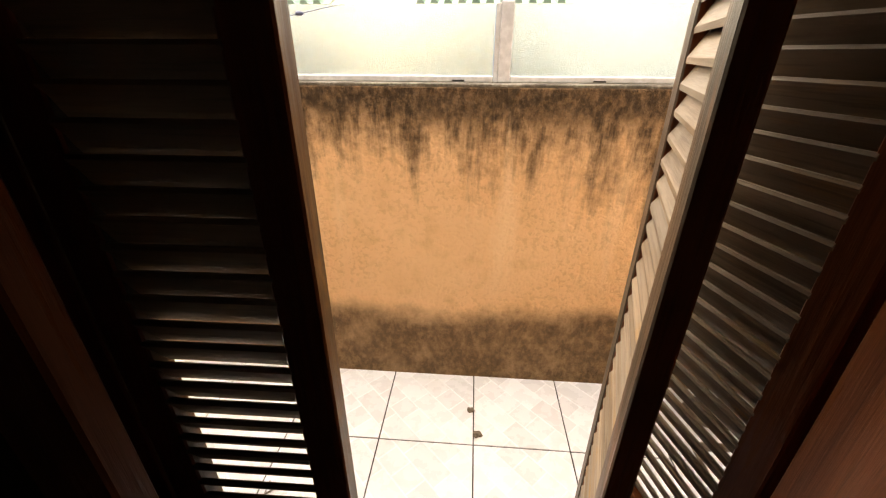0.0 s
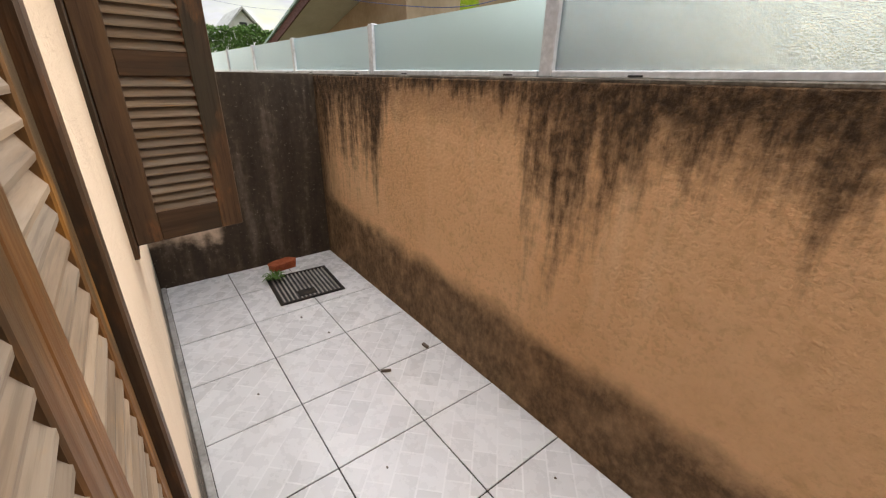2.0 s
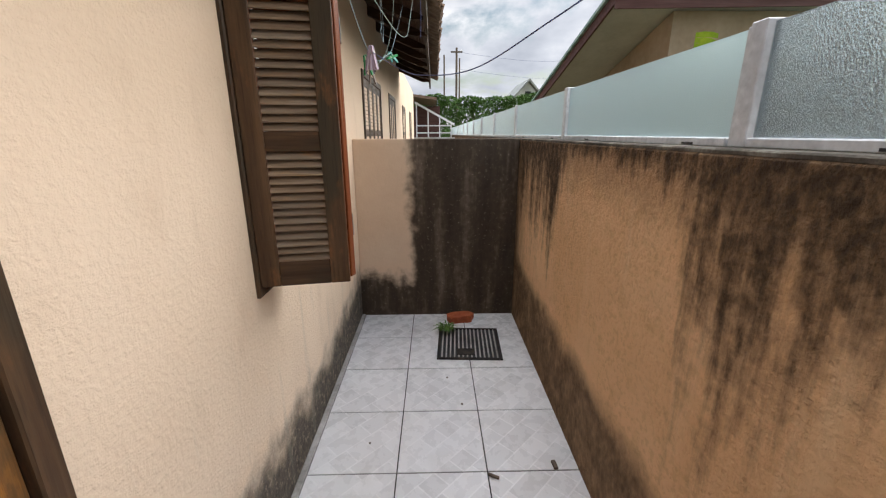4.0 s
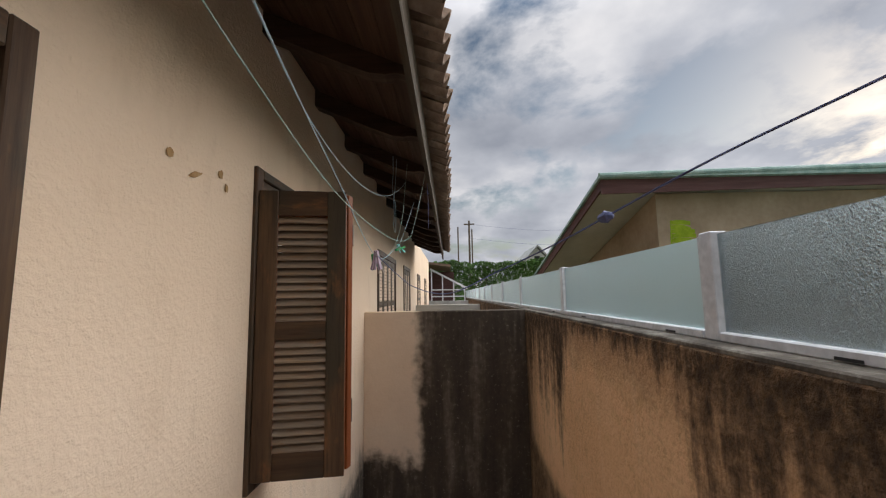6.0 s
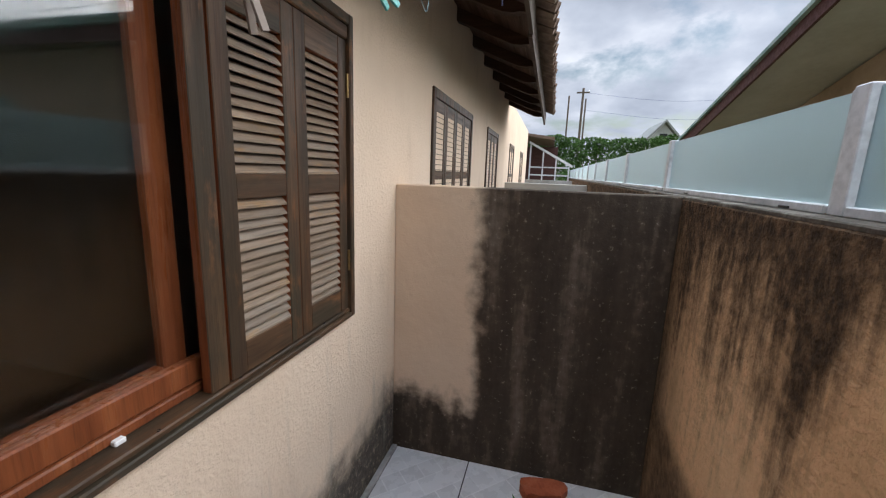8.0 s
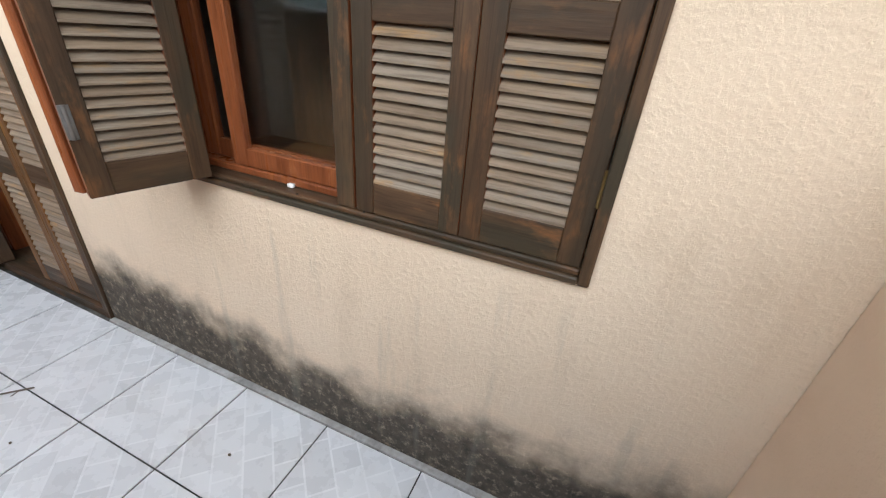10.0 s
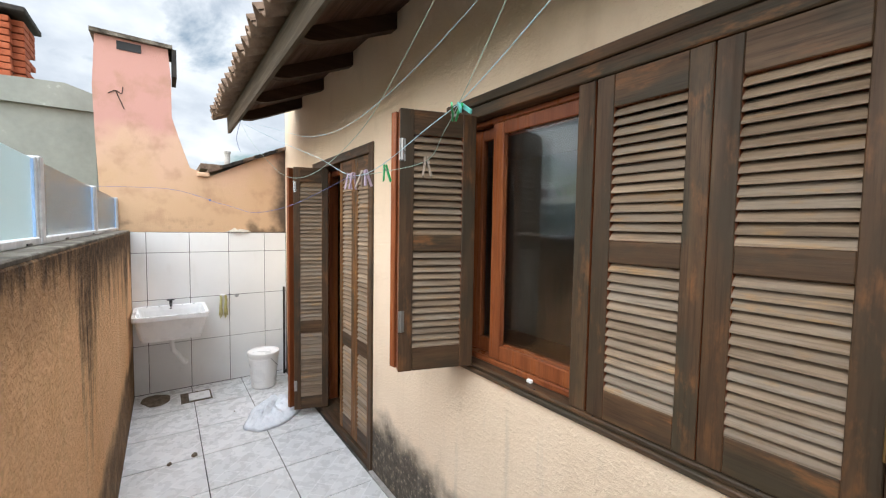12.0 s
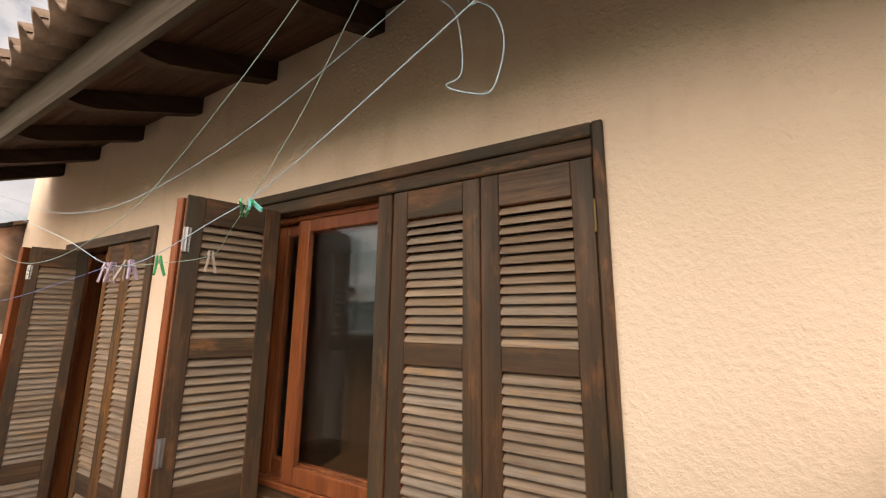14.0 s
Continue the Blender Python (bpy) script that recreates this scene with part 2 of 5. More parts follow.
def wood(name, tones, along, rough=0.6, wear=None, grain=1.0):
    """Timber whose grain runs along one axis: broad bands, fine pores and blotches of weather."""
    k = Nodes(name, rough, spec=0.22)
    tc = k.t.nodes.new("ShaderNodeTexCoord")
    off = k.t.nodes.new("ShaderNodeVectorMath")
    spread = k.t.nodes.new("ShaderNodeVectorMath")
    spread.operation = "SCALE"
    spread.inputs[0].default_value = (7.3, 3.1, 5.7)
    k.put(spread.inputs["Scale"], k.random())
    k.put(off.inputs[0], tc.outputs["Object"])
    k.put(off.inputs[1], spread.outputs[0])
    k.pos = off.outputs[0]
    s, f = [26.0 * grain] * 3, [170.0 * grain] * 3
    s["xyz".index(along)], f["xyz".index(along)] = 1.6 * grain, 7.0 * grain
    g = k.noise(1.0, 6, k.scaled(*s), 0.65)
    fine = k.noise(1.0, 4, k.scaled(*f), 0.6)
    c = k.ramp(g, (0.28, tones[0]), (0.52, tones[1]), (0.74, tones[2]))
    if wear:
        b = [7.0] * 3
        b["xyz".index(along)] = 2.2
        blot = k.span(k.noise(1.0, 6, k.scaled(*b)), 0.46, 0.60)
        c = k.mix(k.math("MULTIPLY", blot, 0.85), c, wear[0])
        b = [16.0] * 3
        b["xyz".index(along)] = 5.0
        pale = k.span(k.noise(1.0, 6, k.scaled(*b), 0.65), 0.54, 0.72)
        c = k.mix(k.math("MULTIPLY", pale, 0.75), c, wear[1])
    c = k.mix(k.span(fine, 0.50, 0.68, 0, 0.38), c, tuple(0.45 * v for v in tones[0]))
    c = k.mix(k.math("MULTIPLY", k.random(), 0.50), c, tones[0])
    k.color(c)
    k.rough(k.span(g, 0.3, 0.7, rough + 0.1, rough - 0.1))
    return k.bump(k.math("ADD", g, k.math("MULTIPLY", fine, 0.8)), 0.0014, 0.7).m


def floor_tile():
    """Glazed tile with a printed weave of pale slabs lying askew."""
    k = Nodes("printed_floor_tile", 0.22)
    n = k.t.nodes.new("ShaderNodeTexBrick")
    n.offset, n.squash, n.squash_frequency = 0.5, 0.5, 2
    k.put(n.inputs["Vector"], k.scaled(1, 1, 1, radians(45)))
    for key, v in (("Color1", (0.76, 0.75, 0.74)), ("Color2", (0.53, 0.52, 0.51)), ("Mortar", (0.79, 0.78, 0.77))):
        k.put(n.inputs[key], v)
    for key, v in (("Scale", 1.0), ("Mortar Size", 0.004), ("Brick Width", 0.21), ("Row Height", 0.105), ("Bias", 0.0)):
        n.inputs[key].default_value = v
    c = n.outputs["Color"]
    c = k.mix(0.46, c, (0.74, 0.73, 0.72))
    c = k.mix(k.span(k.noise(5, 6), 0.5, 0.8, 0, 0.28), c, (0.50, 0.475, 0.43))
    c = k.mix(k.span(k.noise(60, 5, rough=0.7), 0.66, 0.74, 0, 0.35), c, (0.25, 0.23, 0.20))
    c = k.mix(k.math("MULTIPLY", k.random(), 0.10), c, (0.60, 0.58, 0.56))
    k.color(c)
    k.rough(k.span(k.noise(14, 5), 0.3, 0.7, 0.16, 0.42))
    return k.bump(k.noise(24, 2), 0.0006, 0.3).m


def wall_tile():
    k = Nodes("white_wall_tile", 0.18)
    c = k.ramp(k.noise(2.2, 5), (0.3, (0.81, 0.805, 0.79)), (0.7, (0.86, 0.855, 0.84)))
    c = k.mix(k.span(k.noise(9, 6, k.scaled(1, 1, 0.3)), 0.58, 0.78, 0, 0.25), c, (0.60, 0.56, 0.48))
    c = k.mix(k.math("MULTIPLY", k.random(), 0.08), c, (0.62, 0.61, 0.59))
    k.color(c)
    return k.bump(k.noise(9, 2), 0.0008, 0.3).m


def frosted(name="frosted_glass", rough=0.42, pebble=0.0, tint=(0.47, 0.61, 0.63)):
    """Privacy glass, thin enough to be lit from behind, with pebbles in its face where asked."""
    k = Nodes(name, rough)
    k.p.inputs["Base Color"].default_value = (*tint, 1)
    k.p.inputs["Transmission Weight"].default_value = 0.88
    k.p.inputs["IOR"].default_value = 1.35
    k.bump(k.noise(230 if pebble else 300, 2), pebble or 0.0008, 1.0)
    return k.m


def glass(name="window_glass"):
    k = Nodes(name, 0.02)
    k.p.inputs["Base Color"].default_value = (0.95, 0.98, 0.97, 1)
    k.p.inputs["Transmission Weight"].default_value = 1.0
    k.p.inputs["IOR"].default_value = 1.5
    k.rough(k.span(k.noise(5, 4), 0.4, 0.7, 0.01, 0.05))
    return k.m


def clay():
    k = Nodes("weathered_clay", 0.85, spec=0.2)
    c = k.ramp(k.noise(14, 5), (0.3, (0.12, 0.078, 0.054)), (0.55, (0.215, 0.145, 0.10)), (0.75, (0.31, 0.235, 0.175)))
    c = k.mix(k.math("MULTIPLY", k.random(), 0.5), c, (0.15, 0.105, 0.08))
    c = k.mix(k.span(k.noise(40, 5), 0.55, 0.72, 0, 0.5), c, (0.09, 0.075, 0.06))
    k.color(c)
    return k.bump(k.noise(70, 4), 0.002, 0.6).m


def boundary_plaster():
    """Thin faded wash: pink above, ochre below, dark tide marks by the tiles."""
    k = Nodes("faded_boundary_plaster", 0.9, spec=0.2)
    x, y, z = k.xyz()
    f = k.math("ADD", z, k.math("MULTIPLY", k.noise(2.4, 6), 0.9))
    c = k.ramp(k.span(f, 2.2, 3.2), (0.0, (0.60, 0.40, 0.245)), (0.4, (0.64, 0.42, 0.30)), (0.85, (0.58, 0.32, 0.27)))
    c = k.mix(k.span(k.noise(6, 6), 0.48, 0.75, 0, 0.5), c, (0.40, 0.24, 0.15))
    spot = k.math("MULTIPLY", k.span(k.math("ADD", z, k.math("MULTIPLY", k.noise(8, 6), 0.22)), 1.78, 1.62), k.span(k.noise(2.6, 4), 0.48, 0.60))
    c = k.mix(k.math("MULTIPLY", spot, 0.85), c, (0.07, 0.05, 0.035))
    damp = k.math("MULTIPLY", k.span(k.math("ADD", y, k.math("MULTIPLY", k.noise(7, 5), 0.2)), 0.30, 0.10), 0.9)
    c = k.mix(damp, c, (0.05, 0.042, 0.035))
    k.color(c)
    return k.bump(k.math("ADD", k.noise(14, 6), k.noise(80, 3)), 0.004, 0.6).m


def mottled(name, tones, scale=4.0, rough=0.85, relief=0.003, spread=(0.3, 0.5, 0.7)):
    k = Nodes(name, rough, spec=0.25)
    f = k.math("ADD", k.math("MULTIPLY", k.noise(scale, 6), 0.7), k.math("MULTIPLY", k.noise(scale * 9, 4), 0.3))
    k.color(k.ramp(f, *zip(spread, tones)))
    if relief:
        k.bump(k.noise(scale * 12, 5), relief, 0.7)
    return k.m


BROWN = ((0.042, 0.024, 0.014), (0.094, 0.054, 0.029), (0.155, 0.093, 0.048))
WORN = ((0.044, 0.038, 0.025), (0.24, 0.105, 0.040))
WARM = ((0.070, 0.030, 0.012), (0.150, 0.068, 0.022), (0.25, 0.125, 0.040))
M = {
    "house": house_plaster(),
    "fence": fence_plaster(),
    "end": end_plaster(),
    "boundary": boundary_plaster(),
    "stile": wood("weathered_stile_wood", BROWN, "z", 0.5, WORN),
    "rail": wood("weathered_rail_wood", BROWN, "x", 0.5, WORN),
    "warm": wood("sheltered_stile_wood", WARM, "z", 0.5, ((0.055, 0.046, 0.028), (0.38, 0.165, 0.030))),
    "film": plain("pale_blue_protective_film", (0.36, 0.52, 0.80), 0.45),
    "slat": wood("weathered_slat_wood", ((0.125, 0.088, 0.059), (0.268, 0.196, 0.134), (0.39, 0.300, 0.214)), "x", 0.6, ((0.265, 0.217, 0.168), (0.37, 0.205, 0.070))),
    "red": wood("varnished_red_wood", ((0.13, 0.036, 0.013), (0.235, 0.072, 0.026), (0.31, 0.110, 0.042)), "z", 0.32),
    "eave": wood("dark_eave_wood", ((0.030, 0.017, 0.010), (0.055, 0.030, 0.017), (0.085, 0.050, 0.028)), "y", 0.7),
    "board": wood("stained_soffit_board", ((0.036, 0.018, 0.010), (0.070, 0.034, 0.018), (0.10, 0.052, 0.028)), "x", 0.65),
    "fascia": wood("faded_fascia_board", ((0.045, 0.034, 0.022), (0.080, 0.062, 0.042), (0.125, 0.102, 0.072)), "x", 0.7),
    "tile": floor_tile(),
    "wtile": wall_tile(),
    "grout": mottled("dirty_grout", ((0.018, 0.017, 0.015), (0.045, 0.042, 0.036), (0.16, 0.15, 0.13)), 3.0, 0.9, 0.001),
    "coping": mottled("mouldy_coping", ((0.030, 0.025, 0.019), (0.105, 0.088, 0.068), (0.30, 0.27, 0.22)), 9.0, 0.9, 0.003),
    "cement": mottled("worn_cement", ((0.20, 0.19, 0.17), (0.38, 0.36, 0.33), (0.55, 0.53, 0.50)), 6.0, 0.9, 0.002),
    "alu": plain("white_aluminium", (0.70, 0.70, 0.70), 0.42, 0.0, 40, 0.34, 0.0004),
    "frost": frosted(),
    "pebble": frosted("pebbled_glass", 0.14, 0.0046, (0.28, 0.335, 0.35)),
    "glass": glass(),
    "white": plain("white_plastic", (0.87, 0.865, 0.85), 0.32, 0.0, 30, 0.05, 0.0003),
    "black": plain("black_plastic", (0.016, 0.016, 0.017), 0.4),
    "iron": mottled("rusty_iron", ((0.012, 0.011, 0.010), (0.03, 0.027, 0.024), (0.075, 0.055, 0.04)), 14, 0.7, 0.001),
    "steel": plain("bare_steel", (0.42, 0.42, 0.42), 0.35, 0.9),
    "brass": plain("dull_brass", (0.32, 0.22, 0.09), 0.4, 0.9),
    "clay": clay(),
    "brick": mottled("red_brick", ((0.22, 0.05, 0.02), (0.36, 0.095, 0.04), (0.44, 0.14, 0.07)), 9, 0.85, 0.003),
    "leaf": mottled("green_leaf", ((0.03, 0.075, 0.015), (0.075, 0.155, 0.03), (0.14, 0.24, 0.06)), 5, 0.6, 0.001),
    "banana": mottled("banana_leaf", ((0.13, 0.22, 0.01), (0.25, 0.38, 0.015), (0.36, 0.46, 0.03)), 9, 0.5, 0.001),
    "bark": mottled("grey_bark", ((0.07, 0.055, 0.04), (0.13, 0.10, 0.075), (0.2, 0.165, 0.125)), 7),
    "concrete": mottled("weathered_concrete", ((0.22, 0.225, 0.21), (0.33, 0.335, 0.31), (0.46, 0.46, 0.43)), 2.2),
    "greywall": mottled("blotchy_grey_render", ((0.23, 0.245, 0.22), (0.31, 0.325, 0.29), (0.62, 0.63, 0.60)), 2.0, 0.9, 0.003, (0.3, 0.6, 0.72)),
    "nwall": mottled("beige_neighbour_plaster", ((0.30, 0.23, 0.15), (0.40, 0.31, 0.21), (0.47, 0.38, 0.27)), 1.6),
    "soffit": mottled("pale_soffit_paint", ((0.44, 0.42, 0.36), (0.52, 0.50, 0.44), (0.58, 0.56, 0.50)), 2.0, 0.7, 0),
    "nfascia": wood("maroon_fascia_board", ((0.075, 0.035, 0.030), (0.115, 0.055, 0.048), (0.15, 0.085, 0.075)), "y", 0.7),
    "green": mottled("green_roof_tile", ((0.14, 0.24, 0.20), (0.27, 0.38, 0.33), (0.42, 0.50, 0.46)), 6.0, 0.7),
    "room": mottled("dim_room_paint", ((0.20, 0.195, 0.185), (0.24, 0.232, 0.22), (0.28, 0.27, 0.255)), 1.5, 0.9, 0.001),
    "roomfloor": wood("room_floor_wood", ((0.03, 0.022, 0.016), (0.05, 0.038, 0.028), (0.075, 0.058, 0.042)), "x", 0.5),
    "ground": mottled("sandy_grass_ground", ((0.05, 0.065, 0.025), (0.11, 0.115, 0.055), (0.22, 0.19, 0.12)), 0.6, 0.95, 0.01),
    "whitepaint": plain("white_rail_paint", (0.78, 0.78, 0.77), 0.5),
    "rope": plain("pale_blue_cord", (0.42, 0.58, 0.66), 0.7, 0.0, 200, 0.3, 0.0005),
    "cord": plain("faded_green_cord", (0.34, 0.48, 0.42), 0.7, 0.0, 200, 0.3, 0.0005),
    "cable": plain("grey_sheathed_cable", (0.14, 0.17, 0.36), 0.6, 0.0, 200, 0.4, 0.001),
    "pegg": plain("green_peg_plastic", (0.02, 0.34, 0.10), 0.35),
    "pegt": plain("turquoise_peg_plastic", (0.16, 0.55, 0.50), 0.35),
    "pegl": plain("lilac_peg_plastic", (0.40, 0.31, 0.40), 0.4),
    "pegw": plain("grey_peg_wood", (0.30, 0.24, 0.19), 0.7),
    "cloth": mottled("wet_grey_cloth", ((0.60, 0.62, 0.65), (0.76, 0.78, 0.81), (0.84, 0.85, 0.87)), 30, 0.9, 0.002),
    "rag": mottled("soiled_lace_rag", ((0.30, 0.26, 0.20), (0.52, 0.48, 0.40), (0.66, 0.62, 0.55)), 60, 0.9, 0.003),
    "glove": plain("yellow_rubber", (0.56, 0.50, 0.20), 0.5, 0.0, 40, 0.4),
    "chip": mottled("bare_ochre_render", ((0.24, 0.14, 0.06), (0.38, 0.24, 0.11), (0.46, 0.32, 0.18)), 20, 0.9, 0.003),
    "mud": mottled("dried_mud", ((0.05, 0.036, 0.022), (0.12, 0.09, 0.06), (0.22, 0.18, 0.13)), 30, 0.9),
}


# ---- building blocks ----
def box(bm, x0, x1, y0, y1, z0, z1, bevel=0.0):
    """A box with its edges eased by bevel metres."""
    made = bmesh.ops.create_cube(bm, size=1, matrix=Matrix.Translation(((x0 + x1) / 2, (y0 + y1) / 2, (z0 + z1) / 2)) @ Matrix.Diagonal((x1 - x0, y1 - y0, z1 - z0, 1)))
    if bevel:
        edges = list({e for v in made["verts"] for e in v.link_edges})
        bmesh.ops.bevel(bm, geom=edges, offset=bevel, segments=1, affect="EDGES")
    return bm


def solid(*args, bevel=0.0):
    return box(bmesh.new(), *args, bevel=bevel)


def tube(points, radius, sides=8, bm=None, taper=None):
    """A round bar along a line of points."""
    bm = bm or bmesh.new()
    pts = [Vector(p) for p in points]
    rings = []
    for i, p in enumerate(pts):
        d = (pts[min(i + 1, len(pts) - 1)] - pts[max(i - 1, 0)]).normalized()
        a = d.cross(Vector((0, 0, 1)) if abs(d.z) < 0.9 else Vector((1, 0, 0))).normalized()
        b = d.cross(a)
        r = radius if taper is None else radius + (taper - radius) * i / (len(pts) - 1)
        rings.append([bm.verts.new(p + (a * math.cos(t) + b * math.sin(t)) * r) for t in (2 * math.pi * j / sides for j in range(sides))])
    for r0, r1 in zip(rings, rings[1:]):
        for j in range(sides):
            bm.faces.new((r0[j], r0[(j + 1) % sides], r1[(j + 1) % sides], r1[j]))
    bm.faces.new(rings[0])
    bm.faces.new(rings[-1][::-1])
    return bm


def turned(profile, sides=32, at=(0, 0, 0)):
    """A body of revolution from pairs of radius and height."""
    bm = bmesh.new()
    rings = [[bm.verts.new((at[0] + r * math.cos(2 * math.pi * j / sides), at[1] + r * math.sin(2 * math.pi * j / sides), at[2] + z)) for j in range(sides)] for r, z in profile]
    for a, b in zip(rings, rings[1:]):
        for j in range(sides):
            bm.faces.new((a[j], a[(j + 1) % sides], b[(j + 1) % sides], b[j]))
    return bm


def prism(outline, axis, a, b, bm=None):
    """An outline in the two other axes, pushed from a to b along one axis."""
    bm = bm or bmesh.new()

    def at(p, v):
        return (v, p[0], p[1]) if axis == "x" else (p[0], v, p[1]) if axis == "y" else (p[0], p[1], v)

    lo = [bm.verts.new(at(p, a)) for p in outline]
    hi = [bm.verts.new(at(p, b)) for p in outline]
    bm.faces.new(lo)
    bm.faces.new(hi[::-1])
    for i in range(len(outline)):
        j = (i + 1) % len(outline)
        bm.faces.new((lo[j], lo[i], hi[i], hi[j]))
    return bm


def mesh_of(name, bm, *mats, smooth=False):
    bmesh.ops.recalc_face_normals(bm, faces=bm.faces)
    me = bpy.data.meshes.new(name)
    bm.to_mesh(me)
    bm.free()
    for m in mats:
        me.materials.append(m)
    if smooth:
        for p in me.polygons:
            p.use_smooth = True
    return me


def part(name, bm, material, parent, label="", smooth=False):
    ob = new(name, mesh_of(name, bm, material, smooth=smooth))
    ob.parent = parent
    return tagged(ob, label=label)


def piece(name, me, parent, m):
    """A repeated piece that shares its mesh."""
    ob = new(name, me)
    ob.parent = parent
    ob.matrix_basis = m
    return ob


def built(name, bm, material, kind="structure", smooth=False, label="", category=""):
    return tagged(new(name, mesh_of(name, bm, material, smooth=smooth)), label, category, kind=kind)


def thing(name, label, category, at=None, group="", kind=""):
    ob = tagged(new(name), label, category, group, kind)
    ob.empty_display_size = 0.05
    if at is not None:
        ob.matrix_basis = at
    return ob


# ---- the setting ----
W = 1.33          # width of the yard, house to fence
TOP = 1.50        # top of fence, end wall and tiled wall
END = 4.905       # face of the tiled wall
FAR = -10.3       # far end of the terrace
WIN = (0.482, 1.918, 0.972, 2.132)   # window frame, outside
DOOR = (2.708, 3.925, 2.112)          # door frame, outside

ground = built("ground", solid(-400, 400, -400, 400, -0.6, -0.16), M["ground"])
floor = built("floor", solid(-0.15, END + 0.1, -0.02, W + 0.02, -0.15, -0.004), M["grout"])

T = -0.20


def pierced_wall(xs, zs, holes, y0, y1):
    """A wall of thickness y0 to y1 on a grid of widths and heights, open where a cell is a hole."""
    bm = bmesh.new()
    v = {(i, k, y): bm.verts.new((x, y, z)) for i, x in enumerate(xs) for k, z in enumerate(zs) for y in (y0, y1)}
    solid_cells = {(i, k) for i in range(len(xs) - 1) for k in range(len(zs) - 1)} - holes
    for i, k in solid_cells:
        for y in (y0, y1):
            bm.faces.new((v[i, k, y], v[i + 1, k, y], v[i + 1, k + 1, y], v[i, k + 1, y]))
        for di, dk, a, b in ((-1, 0, (i, k), (i, k + 1)), (1, 0, (i + 1, k), (i + 1, k + 1)), (0, -1, (i, k), (i + 1, k)), (0, 1, (i, k + 1), (i + 1, k + 1))):
            if (i + di, k + dk) not in solid_cells:
                bm.faces.new((v[(*a, y0)], v[(*b, y0)], v[(*b, y1)], v[(*a, y1)]))
    return bm


wall = pierced_wall([FAR, WIN[0], WIN[1], DOOR[0], DOOR[1], END + 0.02], [-0.15, WIN[2], DOOR[2], WIN[3], 2.80], {(1, 1), (1, 2), (3, 0), (3, 1)}, T, 0)
wall_house = built("wall_house", wall, M["house"])
for i, (x, z, w, h, t) in enumerate(((2.362, 2.02, 0.028, 0.030, 0), (2.255, 1.995, 0.075, 0.016, -20), (2.135, 2.03, 0.024, 0.032, 10), (2.10, 1.995, 0.018, 0.032, 0))):
    bm = bmesh.new()
    bmesh.ops.create_circle(bm, cap_ends=True, radius=0.5, segments=11, matrix=pose(x, 0.002, z, 90, 0, 0) @ pose(0, 0, 0, 0, 0, t) @ Matrix.Diagonal((w * 0.85, h * 0.85, 1, 1)))
    for v in bm.verts:
        v.co.x += random.uniform(-0.003, 0.003)
        v.co.z += random.uniform(-0.003, 0.003)
    f = bmesh.ops.extrude_face_region(bm, geom=list(bm.faces))
    for v in f["geom"]:
        if isinstance(v, bmesh.types.BMVert):
            v.co.y += 0.003
    part("chipped_patch", bm, M["chip"], wall_house)

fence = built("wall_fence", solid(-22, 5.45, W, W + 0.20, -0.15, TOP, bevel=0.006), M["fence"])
coping = built("fence_coping", solid(-22, 5.45, W + 0.004, W + 0.19, TOP - 0.004, TOP + 0.012, bevel=0.004), M["coping"])
endwall = built("wall_end", solid(-0.14, 0, 0.0, W, -0.15, TOP + 0.01, bevel=0.005), M["end"])
built("wall_end_far", solid(-5.15, -5.0, 0.0, W, -0.15, 1.44, bevel=0.005), M["soffit"])
built("wall_end_farther", solid(-10.4, -10.25, 0.0, W, -0.15, 1.44, bevel=0.005), M["concrete"])
built("paving_next_door", solid(-10.25, -0.15, 0.0, W, -0.15, -0.01), M["cement"])
built("cement_strip", solid(0.0, DOOR[0], 0.0, 0.030, -0.02, 0.008, bevel=0.003), M["cement"])

tiled = built("wall_tiled", solid(END, END + 0.14, -0.02, W, -0.15, TOP - 0.002), M["grout"])
# boundary wall above the tiles, with the flue built into it
outline = [(1.56, TOP), (1.53, 1.85), (1.545, 2.30), (1.555, 2.74), (1.53, 3.17), (1.02, 3.17), (1.0, 2.90), (1.0, 2.56), (0.955, 2.40), (0.90, 2.22), (0.865, 2.11),
           (0.76, 2.07), (0.745, 2.02), (0.66, 2.06), (0.49, 2.15), (0.25, 2.27), (0.0, 2.37), (0.0, TOP)]
bmf = prism(outline, "x", END + 0.02, END + 0.30)
boundary = built("wall_boundary", bmf, M["boundary"])
built("wall_boundary_back", solid(END + 0.02, END + 0.30, -4.0, -0.002, -0.15, 2.37), M["boundary"])

# closed room behind the door and the window
built("room_floor", solid(0.0, 4.9, -3.4, T, -0.15, -0.01), M["roomfloor"])
built("room_ceiling", solid(0.0, 4.9, -3.4, T, 2.62, 2.72), M["room"])
built("wall_room_back", solid(-0.1, 5.0, -3.5, -3.4, -0.15, 2.72), M["room"])
built("wall_room_west", solid(-0.1, 0.0, -3.4, T, -0.15, 2.72), M["room"])
built("wall_room_east", solid(4.9, 4.92, -3.4, T, -0.15, 2.72), M["room"])


# ---- louvred leaves ----
def slat_mesh(length, name, angle=-44, wide=0.84):
    """A rounded louvre blade that slopes down and outwards."""
    prof = [(-0.022, -0.004), (0.0, -0.005), (0.019, -0.004), (0.0235, 0.0), (0.019, 0.004), (0.0, 0.005), (-0.022, 0.004), (-0.024, 0.0)]
    c, s = math.cos(radians(angle)), math.sin(radians(angle))
    return mesh_of(name, prism([(a * c - b * s, a * s + b * c) for a, b in ((p * wide, q) for p, q in prof)], "x", 0, length), M["slat"])


